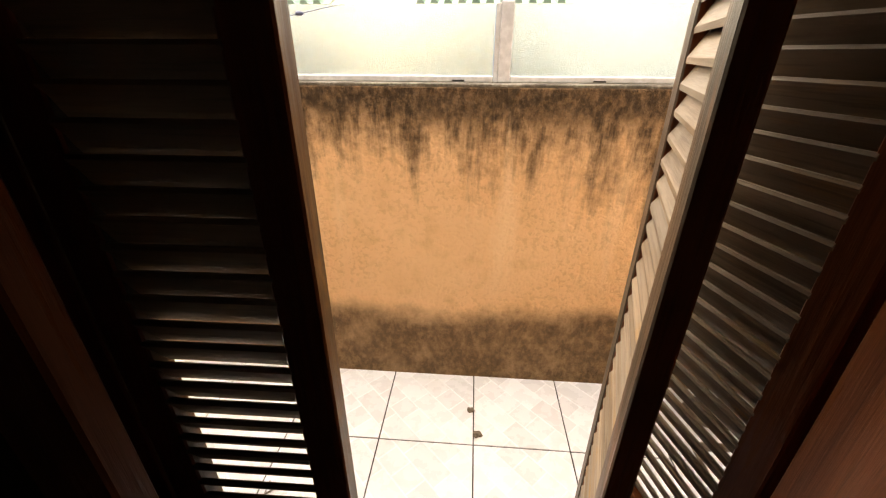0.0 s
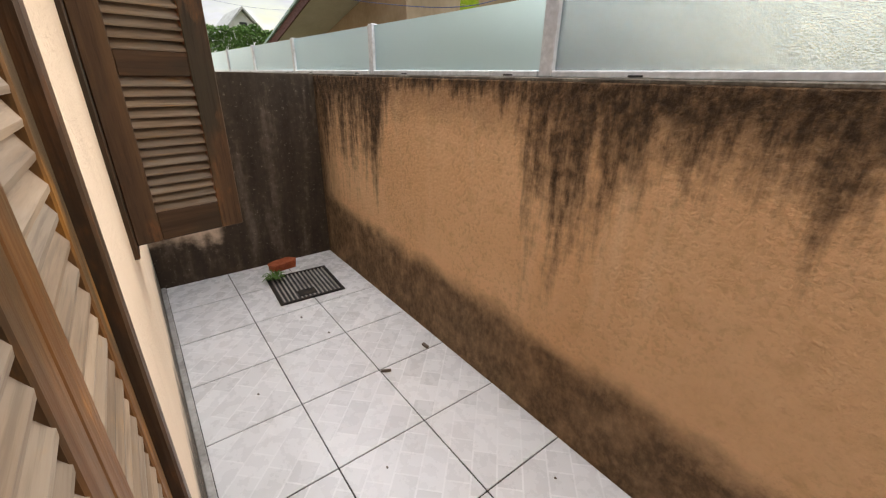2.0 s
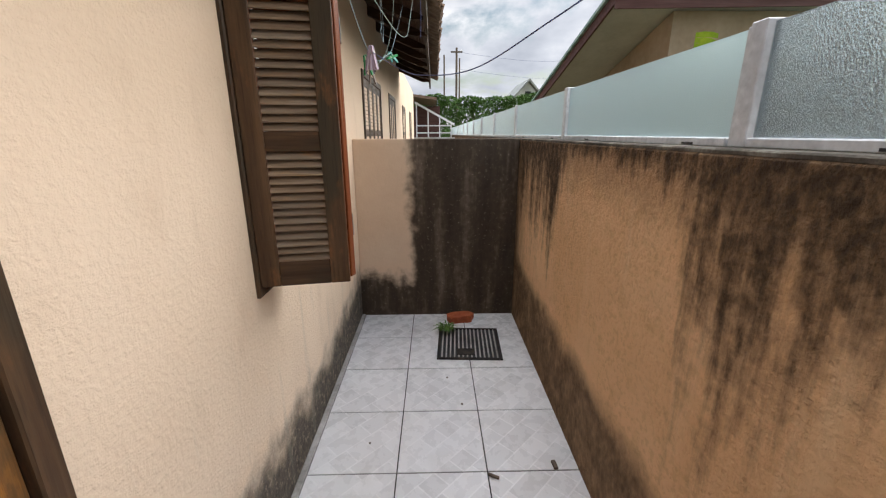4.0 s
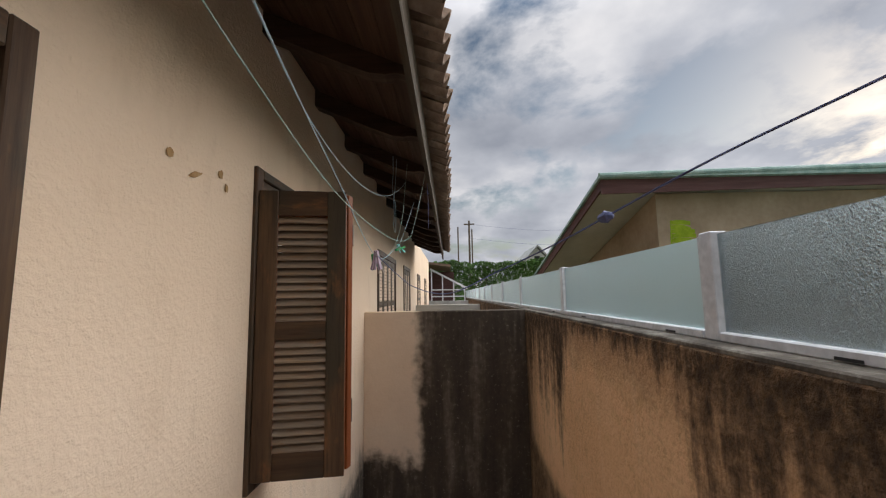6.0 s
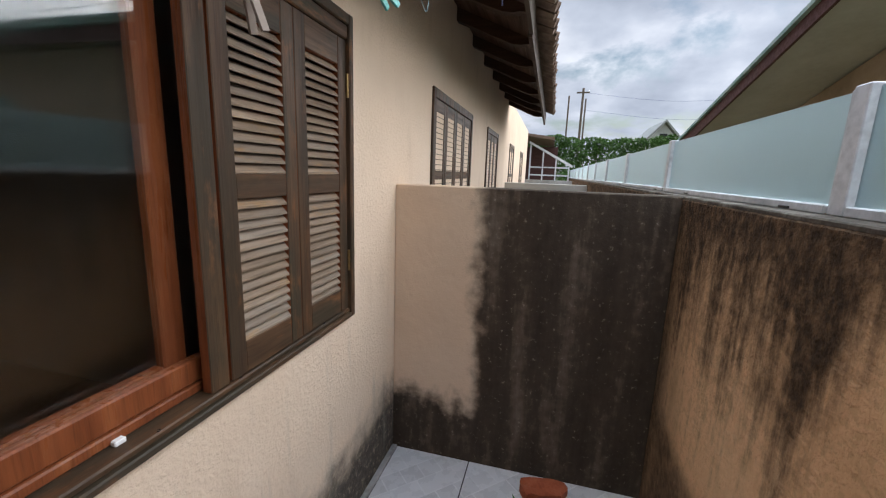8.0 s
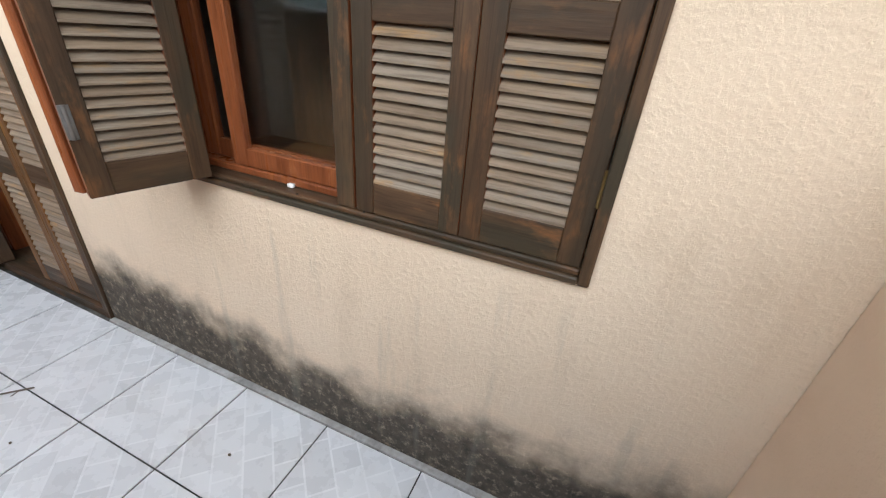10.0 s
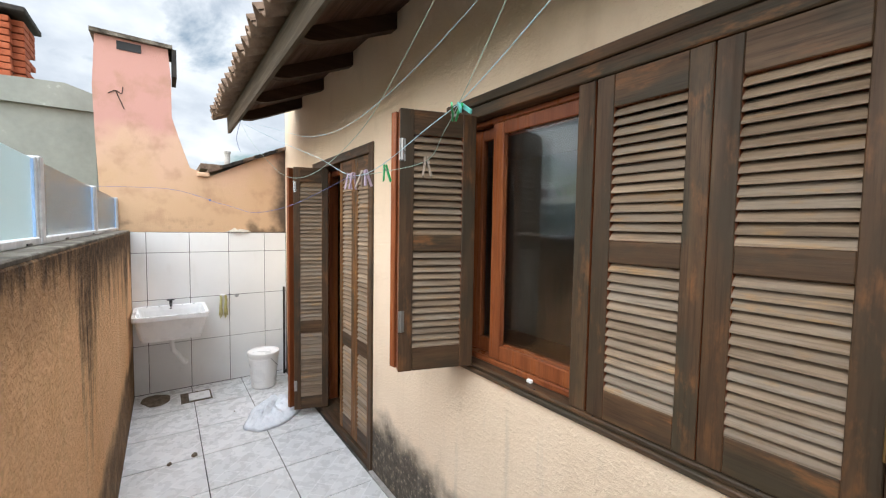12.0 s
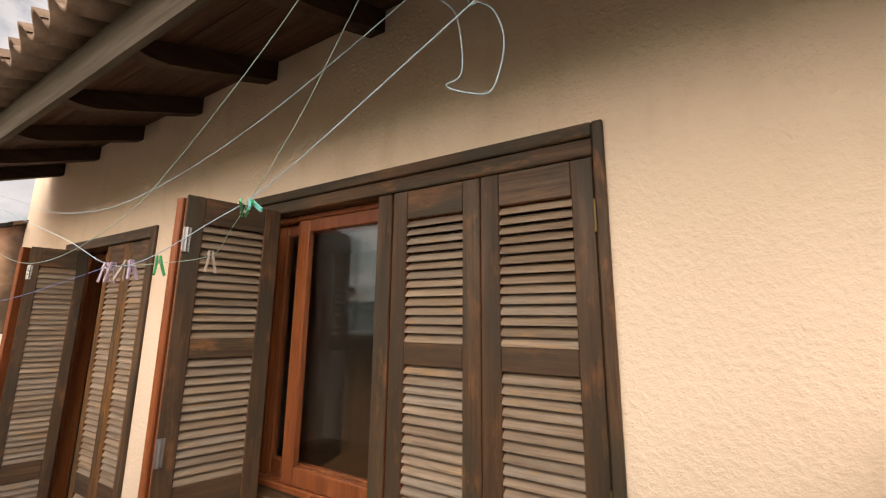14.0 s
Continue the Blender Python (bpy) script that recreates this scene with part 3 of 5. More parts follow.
def leaf_bar(name, x0, x1, z0, z1, parent, mat, d, inner):
    """A stile or rail: weathered outside, still red on its inner face and, below that tilt, its edges."""
    bm = solid(x0, x1, -d / 2, d / 2, z0, z1, bevel=0.0025)
    me = mesh_of(name, bm, mat, M["red"])
    for p in me.polygons:
        p.material_index = 0 if p.normal.y > inner else 1
    ob = new(name, me)
    ob.parent = parent
    return ob


def leaf(at, w, h, bands, pitch, label, group, slats, stile=0.058, d=0.032, hinge=None, astragal=False, thin=False, timber="stile"):
    """A shutter leaf: stiles, rails and a blade every pitch metres in each band of heights."""
    t = thing("shutter_leaf", label, "shutter", at, group)
    red_from = -0.3 if timber == "warm" else 0.3
    leaf_bar("stile", 0.0015, stile, 0, h, t, M[timber], d, red_from)
    leaf_bar("stile", w - stile, w - 0.0015, 0, h, t, M[timber], d, red_from)
    edges = [0.0] + [v for b in bands for v in b] + [h]
    for z0, z1 in zip(edges[::2], edges[1::2]):
        leaf_bar("rail", stile, w - stile, z0, z1, t, M["rail"], d - 0.003, 0.3)
    for z0, z1 in bands:
        n = round((z1 - z0) / pitch)
        for i in range(n):
            z = z0 + (z1 - z0) * (i + 0.5) / n
            piece("slat", slats, t, pose(stile - 0.004 + random.uniform(-0.0008, 0.0008), -0.001, z + random.uniform(-0.0012, 0.0012), random.uniform(-2.5, 2.5), 0, 0))
    if astragal:
        leaf_bar("cover_strip", w + 0.0065, w + 0.066, 0, h, t, M["stile"], d - 0.002, 0.3)
    if hinge is not None:
        for z in (0.16, h - 0.20):
            hw = 0.003 if thin else 0.012
            bm = solid(hinge - hw, hinge + hw, d / 2, d / 2 + 0.003, z, z + 0.085, bevel=0.001)
            tube([(hinge, d / 2 + 0.004, z), (hinge, d / 2 + 0.004, z + 0.085)], 0.005, 8, bm)
            part("hinge", bm, M["brass" if thin else "steel"], t, "worn brass hinge" if thin else "worn steel hinge")
    return t


def along(x0, y0, x1, y1, z):
    return pose(x0, y0, z, 0, 0, math.degrees(math.atan2(y1 - y0, x1 - x0)))


PW, PH = 0.318, 1.030
win_bands = [(0.092, 0.480), (0.545, 0.935)]
win_slat = slat_mesh(PW - 2 * 0.058 + 0.008, "window_slat")
z0 = 1.012
leaf(pose(0.512, -0.017, z0), PW, PH, win_bands, 0.0278, "weathered brown louvred shutter leaf closed over the window", "window shutter leaves", win_slat, hinge=0.0, thin=True)
leaf(pose(0.512 + PW, -0.017, z0), PW, PH, win_bands, 0.0278, "weathered brown louvred shutter leaf closed with cover strip", "window shutter leaves", win_slat, astragal=True)
leaf(along(1.838, 0.326, 1.893, 0.012, z0), PW, PH, win_bands, 0.0278, "dark brown louvred shutter leaf folded open against another", "window shutter leaves", slat_mesh(PW - 2 * 0.070 + 0.008, "folded_window_slat"), 0.070)
leaf(along(1.690, 0.026, 1.785, 0.328, z0), PW, PH, win_bands, 0.0278, "brown louvred shutter leaf folded out with red inner edge", "window shutter leaves", win_slat, hinge=PW - 0.012)

DW, DH = 0.270, 1.985
door_bands = [(0.115, 0.640), (0.745, 1.870)]
door_slat = slat_mesh(DW - 2 * 0.052 + 0.008, "door_slat", -59, 1.22)
z0 = 0.062
leaf(pose(2.758, -0.019, z0), DW, DH, door_bands, 0.0315, "weathered brown louvred door leaf closed beside the jamb", "door shutter leaves", door_slat, 0.052, hinge=0.0, thin=True, timber="warm")
leaf(along(2.758 + DW, -0.019, 3.281, -0.016, z0), DW, DH, door_bands, 0.0315, "weathered brown louvred door leaf closed next to the opening", "door shutter leaves", door_slat, 0.052, timber="warm")
leaf(along(3.798, 0.254, 3.868, -0.006, z0), DW, DH, door_bands, 0.0315, "brown louvred door leaf folded open at the far jamb", "door shutter leaves", door_slat, 0.052)
leaf(along(3.658, -0.034, 3.742, 0.245, z0), DW, DH, door_bands, 0.0315, "brown louvred door leaf folded open towards the yard", "door shutter leaves", door_slat, 0.052, hinge=DW - 0.012)


# ---- window and door frames ----
def frame_bar(name, dims, parent, mat, label="", bevel=0.004):
    return part(name, solid(*dims, bevel=bevel), mat, parent, label)


window = thing("window_1", "dark stained wooden window with red inner sash and glass", "window", kind="structure")
x0, x1, b, t = WIN
frame_bar("window_frame", (x0, x0 + 0.028, -0.10, 0.015, b, t), window, M["stile"])
frame_bar("window_frame", (x1 - 0.052, x1, -0.10, 0.015, b, t), window, M["stile"])
frame_bar("window_frame", (x0 + 0.028, x1 - 0.052, -0.10, 0.013, t - 0.038, t), window, M["rail"])
frame_bar("window_frame", (x0 + 0.028, x1 - 0.052, -0.10, 0.006, t - 0.088, t - 0.040), window, M["rail"])
frame_bar("window_sill", (x0 + 0.028, x1 - 0.052, -0.10, 0.016, b, b + 0.020), window, M["rail"])
frame_bar("window_sill", (x0 + 0.028, x1 - 0.052, -0.10, 0.006, b + 0.021, b + 0.038), window, M["rail"])
for x in (0.70, 1.12, 1.36):
    part("peg_hole", turned([(0.004, 0), (0.004, 0.0025)], 8, (x, 0.0, b + 0.038)), M["black"], window)
r0, r1, rb, rt = x0 + 0.03, x1 - 0.052, b + 0.038, t - 0.088
frame_bar("inner_frame", (r0, r0 + 0.03, -0.155, -0.045, rb, rt), window, M["red"])
frame_bar("inner_frame", (r1 - 0.03, r1, -0.155, -0.045, rb, rt), window, M["red"])
frame_bar("inner_frame", (r0 + 0.03, r1 - 0.03, -0.155, -0.050, rt - 0.022, rt), window, M["red"])
frame_bar("inner_frame", (r0 + 0.03, r1 - 0.03, -0.155, -0.045, rb, rb + 0.025), window, M["red"])


def sash(a, c, y, name):
    z0, z1 = rb + 0.026, rt - 0.023
    s = part(name, solid(a, a + 0.062, y - 0.032, y, z0, z1, bevel=0.004), M["red"], window)
    part("sash_stile", solid(c - 0.062, c, y - 0.032, y, z0, z1, bevel=0.004), M["red"], s)
    part("sash_rail", solid(a + 0.062, c - 0.062, y - 0.032, y - 0.001, z1 - 0.052, z1, bevel=0.004), M["red"], s)
    part("sash_rail", solid(a + 0.062, c - 0.062, y - 0.032, y - 0.001, z0, z0 + 0.062, bevel=0.004), M["red"], s)
    pane = part("window_pane", solid(a + 0.058, c - 0.058, y - 0.018, y - 0.014, z0 + 0.058, z1 - 0.048), M["glass"], s)
    pane.visible_shadow = False
    return s


sash(1.035, 1.668, -0.052, "sliding_sash")
sash(1.20, 1.833, -0.088, "fixed_sash")
sash(0.57, 1.10, -0.124, "far_sash")
part("white_catch", solid(1.405, 1.428, -0.045, -0.030, rb, rb + 0.012, bevel=0.002), M["white"], window, "small white plastic catch")

door = thing("door_1", "dark stained door frame with red inner lining", "door", kind="structure")
x0, x1, t = DOOR
frame_bar("door_frame", (x0, x0 + 0.048, -0.10, 0.015, -0.01, t), door, M["stile"])
frame_bar("door_frame", (x1 - 0.048, x1, -0.10, 0.015, -0.01, t), door, M["stile"])
frame_bar("door_frame", (x0 + 0.048, x1 - 0.048, -0.10, 0.014, t - 0.062, t), door, M["rail"])
frame_bar("threshold", (x0 + 0.048, x1 - 0.048, -0.20, 0.012, -0.01, 0.055), door, M["rail"])
frame_bar("inner_stile", (3.020, 3.105, -0.150, -0.110, 0.06, t - 0.066), door, M["red"])
frame_bar("inner_panel", (2.862, 3.018, -0.140, -0.114, 0.06, t - 0.066), door, M["eave"])
frame_bar("inner_frame", (3.780, 3.877, -0.165, -0.085, 0.055, t - 0.064), door, M["red"])
frame_bar("inner_frame", (x0 + 0.05, x0 + 0.152, -0.135, -0.102, 0.055, t - 0.064), door, M["red"])
frame_bar("inner_frame", (3.107, 3.778, -0.150, -0.102, t - 0.115, t - 0.064), door, M["red"])
b = part("bolt", solid(2.985, 3.003, -0.046, -0.036, 0.72, 0.98, bevel=0.003), M["steel"], door, "steel shoot bolt")

# ---- roof edge of the house ----
S = 0.44                       # fall of the roof


def roof_z(y):
    return 2.53 + (0.577 - y) * S


XE, XJ, XF = 4.43, -0.60, -4.9    # end of the eaves, joint of the fascia, far end
roof = thing("roof_eaves", "overhanging roof eaves with dark rafters and clay tiles", "roof", kind="structure")
tilt = math.degrees(math.atan(S))
n = 9
for i in range(n):             # soffit boards, side by side
    ya, yb = 0.575 - i * 0.09, 0.575 - (i + 1) * 0.09 + 0.003
    part("soffit_board", prism([(ya, roof_z(ya) - 0.014), (ya, roof_z(ya)), (yb, roof_z(yb)), (yb, roof_z(yb) - 0.014)], "x", XF, XE), M["board"], roof)
prof = [(-0.20, roof_z(-0.20) - 0.105), (0.30, roof_z(0.30) - 0.105), (0.42, roof_z(0.42) - 0.100), (0.48, roof_z(0.48) - 0.082), (0.52, roof_z(0.52) - 0.060), (0.565, roof_z(0.565) - 0.050), (0.565, roof_z(0.565) - 0.016), (-0.20, roof_z(-0.20) - 0.016)]
rafter = mesh_of("rafter", prism(prof, "x", -0.035, 0.035), M["eave"])
x = 4.30
while x > XF:
    piece("rafter", rafter, roof, pose(x + random.uniform(-0.01, 0.01), 0, 0))
    x -= 0.612
part("fascia", prism([(0.577, 2.385), (0.602, 2.378), (0.606, 2.52), (0.579, 2.535)], "x", XJ, XE), M["fascia"], roof)
part("fascia", prism([(0.570, 2.372), (0.595, 2.366), (0.599, 2.515), (0.572, 2.525)], "x", XF, XJ - 0.01), M["eave"], roof)


def roof_tile_mesh():
    """One clay tile: a round roll with a trough beside it, thicker at the nose."""
    bm = bmesh.new()
    p, steps, long = 0.128, 12, 0.42
    rows = []
    for end in (0, 1):
        for low in (0, 1):
            row = []
            for i in range(steps + 1):
                u = i / steps
                h = 0.030 * math.sin(2 * math.pi * u) + (0.012 if u < 0.5 else 0.004) * abs(math.sin(2 * math.pi * u))
                row.append(bm.verts.new(((u - 0.5) * p * 1.03, -end * long, h * (1 - 0.12 * end) - (0.016 if low else 0) + 0.018 * (1 - end))))
            rows.append(row)
    a, b, c, d = rows
    for i in range(steps):
        bm.faces.new((a[i], a[i + 1], c[i + 1], c[i]))
        bm.faces.new((b[i + 1], b[i], d[i], d[i + 1]))
        bm.faces.new((a[i + 1], a[i], b[i], b[i + 1]))
        bm.faces.new((c[i], c[i + 1], d[i + 1], d[i]))
    return mesh_of("clay_tile", bm, M["clay"], smooth=True)


clay_tile = roof_tile_mesh()
cols = int((XE + 0.05 - XF) / 0.128)
for row in range(2):
    for i in range(cols):
        y = 0.715 - row * 0.30
        piece("clay_tile", clay_tile, roof, pose(XE + 0.04 - i * 0.128 + random.uniform(-0.004, 0.004), y + random.uniform(-0.010, 0.010), roof_z(y) + 0.045 + 0.012 * row, -tilt + random.uniform(-1, 1), 0, random.uniform(-1.2, 1.2)))
bm = bmesh.new()
ys = [0.13 - i * 0.30 for i in range(13)]
for i in range(int((XE + 0.05 - XF) / 0.032)):
    xa, xb = XE + 0.05 - i * 0.032, XE + 0.05 - (i + 1) * 0.032
    ha, hb = (0.036 * math.sin(2 * math.pi * (XE - v) / 0.128) for v in (xa, xb))
    q = [bm.verts.new((xx, yy, roof_z(yy) + 0.055 + hh)) for xx, hh in ((xa, ha), (xb, hb)) for yy in (ys[0], ys[-1])]
    bm.faces.new((q[0], q[1], q[3], q[2]))
tagged(part("upper_tiles", bm, M["clay"], roof), kind="stuff")

# ---- paving and wall tiles ----
xs = [0.0, 0.424] + [0.864 + 0.44 * i for i in range(10)] + [END]
ys = [0.030, 0.456, 0.888, W]
for i in range(len(xs) - 1):
    for j in range(3):
        g = 0.003
        me = mesh_of("floor_tile", solid(xs[i] + g - (xs[i] + xs[i + 1]) / 2, (xs[i + 1] - xs[i]) / 2 - g, ys[j] + g - (ys[j] + ys[j + 1]) / 2, (ys[j + 1] - ys[j]) / 2 - g, -0.010, 0.0, bevel=0.0012), M["tile"])
        piece("floor_tile", me, floor, pose((xs[i] + xs[i + 1]) / 2, (ys[j] + ys[j + 1]) / 2, random.uniform(-0.0008, 0.0008)))
ys = [0.005, 0.22, 0.552, 0.884, 1.216, W]
zs = [0.003, 0.455, 0.872, 1.308, TOP - 0.003]
for j in range(5):
    for k in range(4):
        g = 0.0022
        me = mesh_of("wall_tile", solid(-0.006, 0.004, ys[j] + g - (ys[j] + ys[j + 1]) / 2, (ys[j + 1] - ys[j]) / 2 - g, zs[k] + g - (zs[k] + zs[k + 1]) / 2, (zs[k + 1] - zs[k]) / 2 - g, bevel=0.0012), M["wtile"])
        piece("wall_tile", me, tiled, pose(END, (ys[j] + ys[j + 1]) / 2, (zs[k] + zs[k + 1]) / 2))

# ---- glass screen on the fence ----
posts = [5.30, 4.945, 3.569, 2.258, 0.835, -0.657, -2.05, -3.45, -4.85, -6.25, -7.65, -9.05, -10.5, -12.0, -13.5, -15.0, -16.5, -18.0]
GY = W + 0.10
for xa, xb in zip(posts, posts[1:]):
    p = thing("glass_screen", "pebbled glass panel in a white aluminium frame on the wall", "glass panel", group="screen panels on the fence")
    zb, zt = TOP + 0.012, 1.80
    part("post", solid(xa - 0.028, xa + 0.022, GY - 0.022, GY + 0.024, zb, zt, bevel=0.003), M["alu"], p)
    if xa < 5:
        part("post_flange", solid(xa - 0.046, xa - 0.029, GY - 0.015, GY + 0.015, zb, zt - 0.006, bevel=0.002), M["alu"], p)
    part("bottom_rail", solid(xb + 0.024, xa - 0.048, GY - 0.022, GY + 0.022, zb, zb + 0.024, bevel=0.003), M["alu"], p)
    pane = part("pane", solid(xb + 0.022, xa - 0.045, GY - 0.003, GY + 0.003, zb + 0.020, zt - 0.008), M["pebble" if xb > 2.0 else "frost"], p)
    pane.visible_shadow = False
    if xa > 2:
        part("film_strip", solid(xa - (0.0305 if xa > 5 else 0.0485), xa - (0.0283 if xa > 5 else 0.0463), GY - 0.010, GY - 0.001, zb + 0.004, zt - 0.012), M["film"], p, "strip of blue protective film")
    if xa < 5:
        for f in (0.14, 0.72):
            xx = xa + (xb - xa) * f
            part("drain_slot", solid(xx - 0.03, xx + 0.02, GY - 0.026, GY - 0.0225, zb + 0.004, zb + 0.010), M["black"], p)


# ---- laundry corner ----
def tub():
    """Wall-hung laundry tub: flared bowl with a rolled rim, open on top."""
    t = thing("laundry_sink", "white plastic laundry sink hung on the tiled wall", "sink")
    x1, x0, ya, yb, zt, zb = END - 0.006, 4.42, 0.77, 1.31, 0.815, 0.575
    bm = bmesh.new()

    def loop(xa, xb, y0, y1, za, zf, r=0.035):
        pts = []
        for cx, cy, a0 in ((xb - r, y1 - r, 0), (xa + r, y1 - r, 90), (xa + r, y0 + r, 180), (xb - r, y0 + r, 270)):
            for s in range(4):
                a = radians(a0 + s * 30)
                px = cx + r * math.cos(a)
                f = (px - xa) / max(xb - xa, 1e-6)
                pts.append(bm.verts.new((px, cy + r * math.sin(a), zf + (za - zf) * f)))
        return pts

    rings = [
        loop(x0 + 0.10, x1 - 0.02, ya + 0.05, yb - 0.05, zb, zb),
        loop(x0 + 0.012, x1 - 0.002, ya + 0.015, yb - 0.015, zt - 0.03, zt - 0.045),
        loop(x0 - 0.004, x1, ya - 0.004, yb + 0.004, zt - 0.028, zt - 0.043),
        loop(x0 - 0.004, x1, ya - 0.004, yb + 0.004, zt + 0.004, zt - 0.006),
        loop(x0 + 0.022, x1 - 0.055, ya + 0.022, yb - 0.022, zt + 0.004, zt - 0.006),
        loop(x0 + 0.032, x1 - 0.065, ya + 0.032, yb - 0.032, zt - 0.03, zt - 0.04),
        loop(x0 + 0.11, x1 - 0.08, ya + 0.065, yb - 0.065, zb + 0.015, zb + 0.015),
    ]
    for a, b in zip(rings, rings[1:]):
        for i in range(16):
            bm.faces.new((a[i], a[(i + 1) % 16], b[(i + 1) % 16], b[i]))
    bm.faces.new(rings[0][::-1])
    bm.faces.new(rings[-1])
    part("bowl", bm, M["white"], t)
    f = tube([(END - 0.002, 1.04, 0.835), (END - 0.075, 1.04, 0.835), (END - 0.11, 1.04, 0.828), (END - 0.12, 1.04, 0.802)], 0.011, 10)
    box(f, END - 0.062, END - 0.038, 1.028, 1.052, 0.835, 0.868, 0.004)
    box(f, END - 0.066, END - 0.034, 1.010, 1.070, 0.867, 0.880, 0.004)
    part("tap", f, M["black"], t, "black plastic tap")
    w = part("waste_pipe", tube([(4.72, 1.04, 0.590), (4.72, 1.04, 0.48), (4.725, 1.03, 0.43), (4.77, 0.985, 0.36), (4.83, 0.955, 0.29), (4.885, 0.94, 0.262)], 0.020, 12), M["white"], t, "white plastic waste pipe", True)
    part("pipe_collar", tube([(4.72, 1.04, 0.578), (4.72, 1.04, 0.548)], 0.030, 12), M["white"], w)
    part("pipe_collar", tube([(4.855, 0.948, 0.277), (4.893, 0.937, 0.258)], 0.027, 12), M["white"], w)
    for y in (0.86, 0.95, 1.13, 1.22):
        part("overflow_hole", solid(END - 0.05, END - 0.042, y - 0.006, y + 0.006, 0.8192, 0.8212), M["black"], t)


def bucket():
    t = thing("bucket", "white plastic bucket with lid beside the tiled wall", "bucket", pose(4.57, 0.30, 0))
    part("body", turned([(0.0, 0.003), (0.108, 0.003), (0.112, 0.01), (0.130, 0.27), (0.134, 0.272), (0.134, 0.285), (0.131, 0.287), (0.134, 0.335), (0.128, 0.335)], 36), M["white"], t, smooth=False)
    part("lid", turned([(0.141, 0.318), (0.145, 0.322), (0.145, 0.345), (0.139, 0.350), (0.132, 0.350), (0.126, 0.341), (0.0, 0.339)], 36), M["white"], t)
    pts = [(-0.14 * math.cos(a), -0.145 * math.sin(a) * 0.6 - 0.04, 0.30 - 0.11 * math.sin(a)) for a in (math.pi * i / 12 for i in range(13))]
    part("handle", tube(pts, 0.003, 6), M["steel"], t, "thin wire handle")


def lump(cx, cy, cz, rx, ry, rz, seed, rough=0.25, sub=2):
    bm = bmesh.new()
    bmesh.ops.create_icosphere(bm, subdivisions=sub, radius=1)
    for v in bm.verts:
        k = 1 + rough * noise.noise(v.co * 1.7 + Vector((seed, seed * 2, 0)))
        v.co = Vector((cx + v.co.x * rx * k, cy + v.co.y * ry * k, max(cz + v.co.z * rz * k, 0.001)))
    return bm


def heap(name, label, cx, cy, rx, ry, h, mat, turn):
    """A crumpled cloth: folds raised on a low oval."""
    bm = bmesh.new()
    n, m = 40, 10
    grid = [[None] * n for _ in range(m + 1)]
    for i in range(m + 1):
        for j in range(n):
            a, r = 2 * math.pi * j / n, i / m
            edge = 1 + 0.18 * noise.noise(Vector((math.cos(a) * 1.4, math.sin(a) * 1.4, 3.1)))
            x, y = r * rx * edge * math.cos(a), r * ry * edge * math.sin(a)
            f = abs(noise.noise(Vector((x * 9, y * 26, 1.3)))) + 0.4 * abs(noise.noise(Vector((x * 30, y * 40, 7))))
            grid[i][j] = bm.verts.new((x, y, (1 - r ** 3) * h * (0.35 + 1.2 * f) + 0.003))
    for i in range(m):
        for j in range(n):
            bm.faces.new((grid[i][j], grid[i][(j + 1) % n], grid[i + 1][(j + 1) % n], grid[i + 1][j]))
    base = [bm.verts.new((v.co.x * 0.98, v.co.y * 0.98, 0.0)) for v in grid[m]]
    for j in range(n):
        bm.faces.new((grid[m][j], grid[m][(j + 1) % n], base[(j + 1) % n], base[j]))
    ob = tagged(new(name, mesh_of(name, bm, mat, smooth=True)), label, "cloth")
    ob.matrix_basis = pose(cx, cy, 0.001, 0, 0, turn)
    return ob


tub()
bucket()
heap("floor_cloth", "crumpled wet grey cleaning cloth on the tiled floor", 3.91, 0.345, 0.35, 0.20, 0.085, M["cloth"], -35)

hook = thing("rubber_gloves", "yellow rubber gloves hanging on the tiled wall", "gloves")
bm = bmesh.new()
for y, s in ((0.632, 1), (0.590, 2)):
    tube([(END - 0.030 - 0.006 * s, y, 0.875), (END - 0.032 - 0.006 * s, y - 0.004, 0.83), (END - 0.030 - 0.006 * s, y, 0.78), (END - 0.028 - 0.006 * s, y + 0.002, 0.738)], 0.010, 9, bm, 0.014)
    for k in range(4):
        tube([(END - 0.026 - 0.008 * s, y - 0.012 + 0.007 * k, 0.745), (END - 0.024 - 0.008 * s, y - 0.014 + 0.009 * k, 0.70 - 0.010 * (k % 2)), (END - 0.022, y - 0.016 + 0.010 * k, 0.672 - 0.014 * (k % 3))], 0.0045, 6, bm)
part("glove", bm, M["glove"], hook)
part("nail", tube([(END, 0.612, 0.868), (END - 0.045, 0.612, 0.872)], 0.004, 6), M["steel"], hook)
part("white_clip", solid(END - 0.036, END - 0.006, 0.592, 0.632, 0.858, 0.885, bevel=0.004), M["white"], hook)
valve = thing("wall_stop_tap", "small chrome stop tap on the tiled wall", "tap")
part("rosette", turned([(0.0, 0.0), (0.018, 0.0), (0.018, 0.006), (0.008, 0.010)], 16), M["steel"], valve)
part("spindle", turned([(0.006, 0.0), (0.006, 0.03), (0.010, 0.032), (0.010, 0.042), (0.0, 0.042)], 12), M["steel"], valve)
valve.matrix_basis = pose(END - 0.004, 0.486, 0.86, 0, -90, 0)

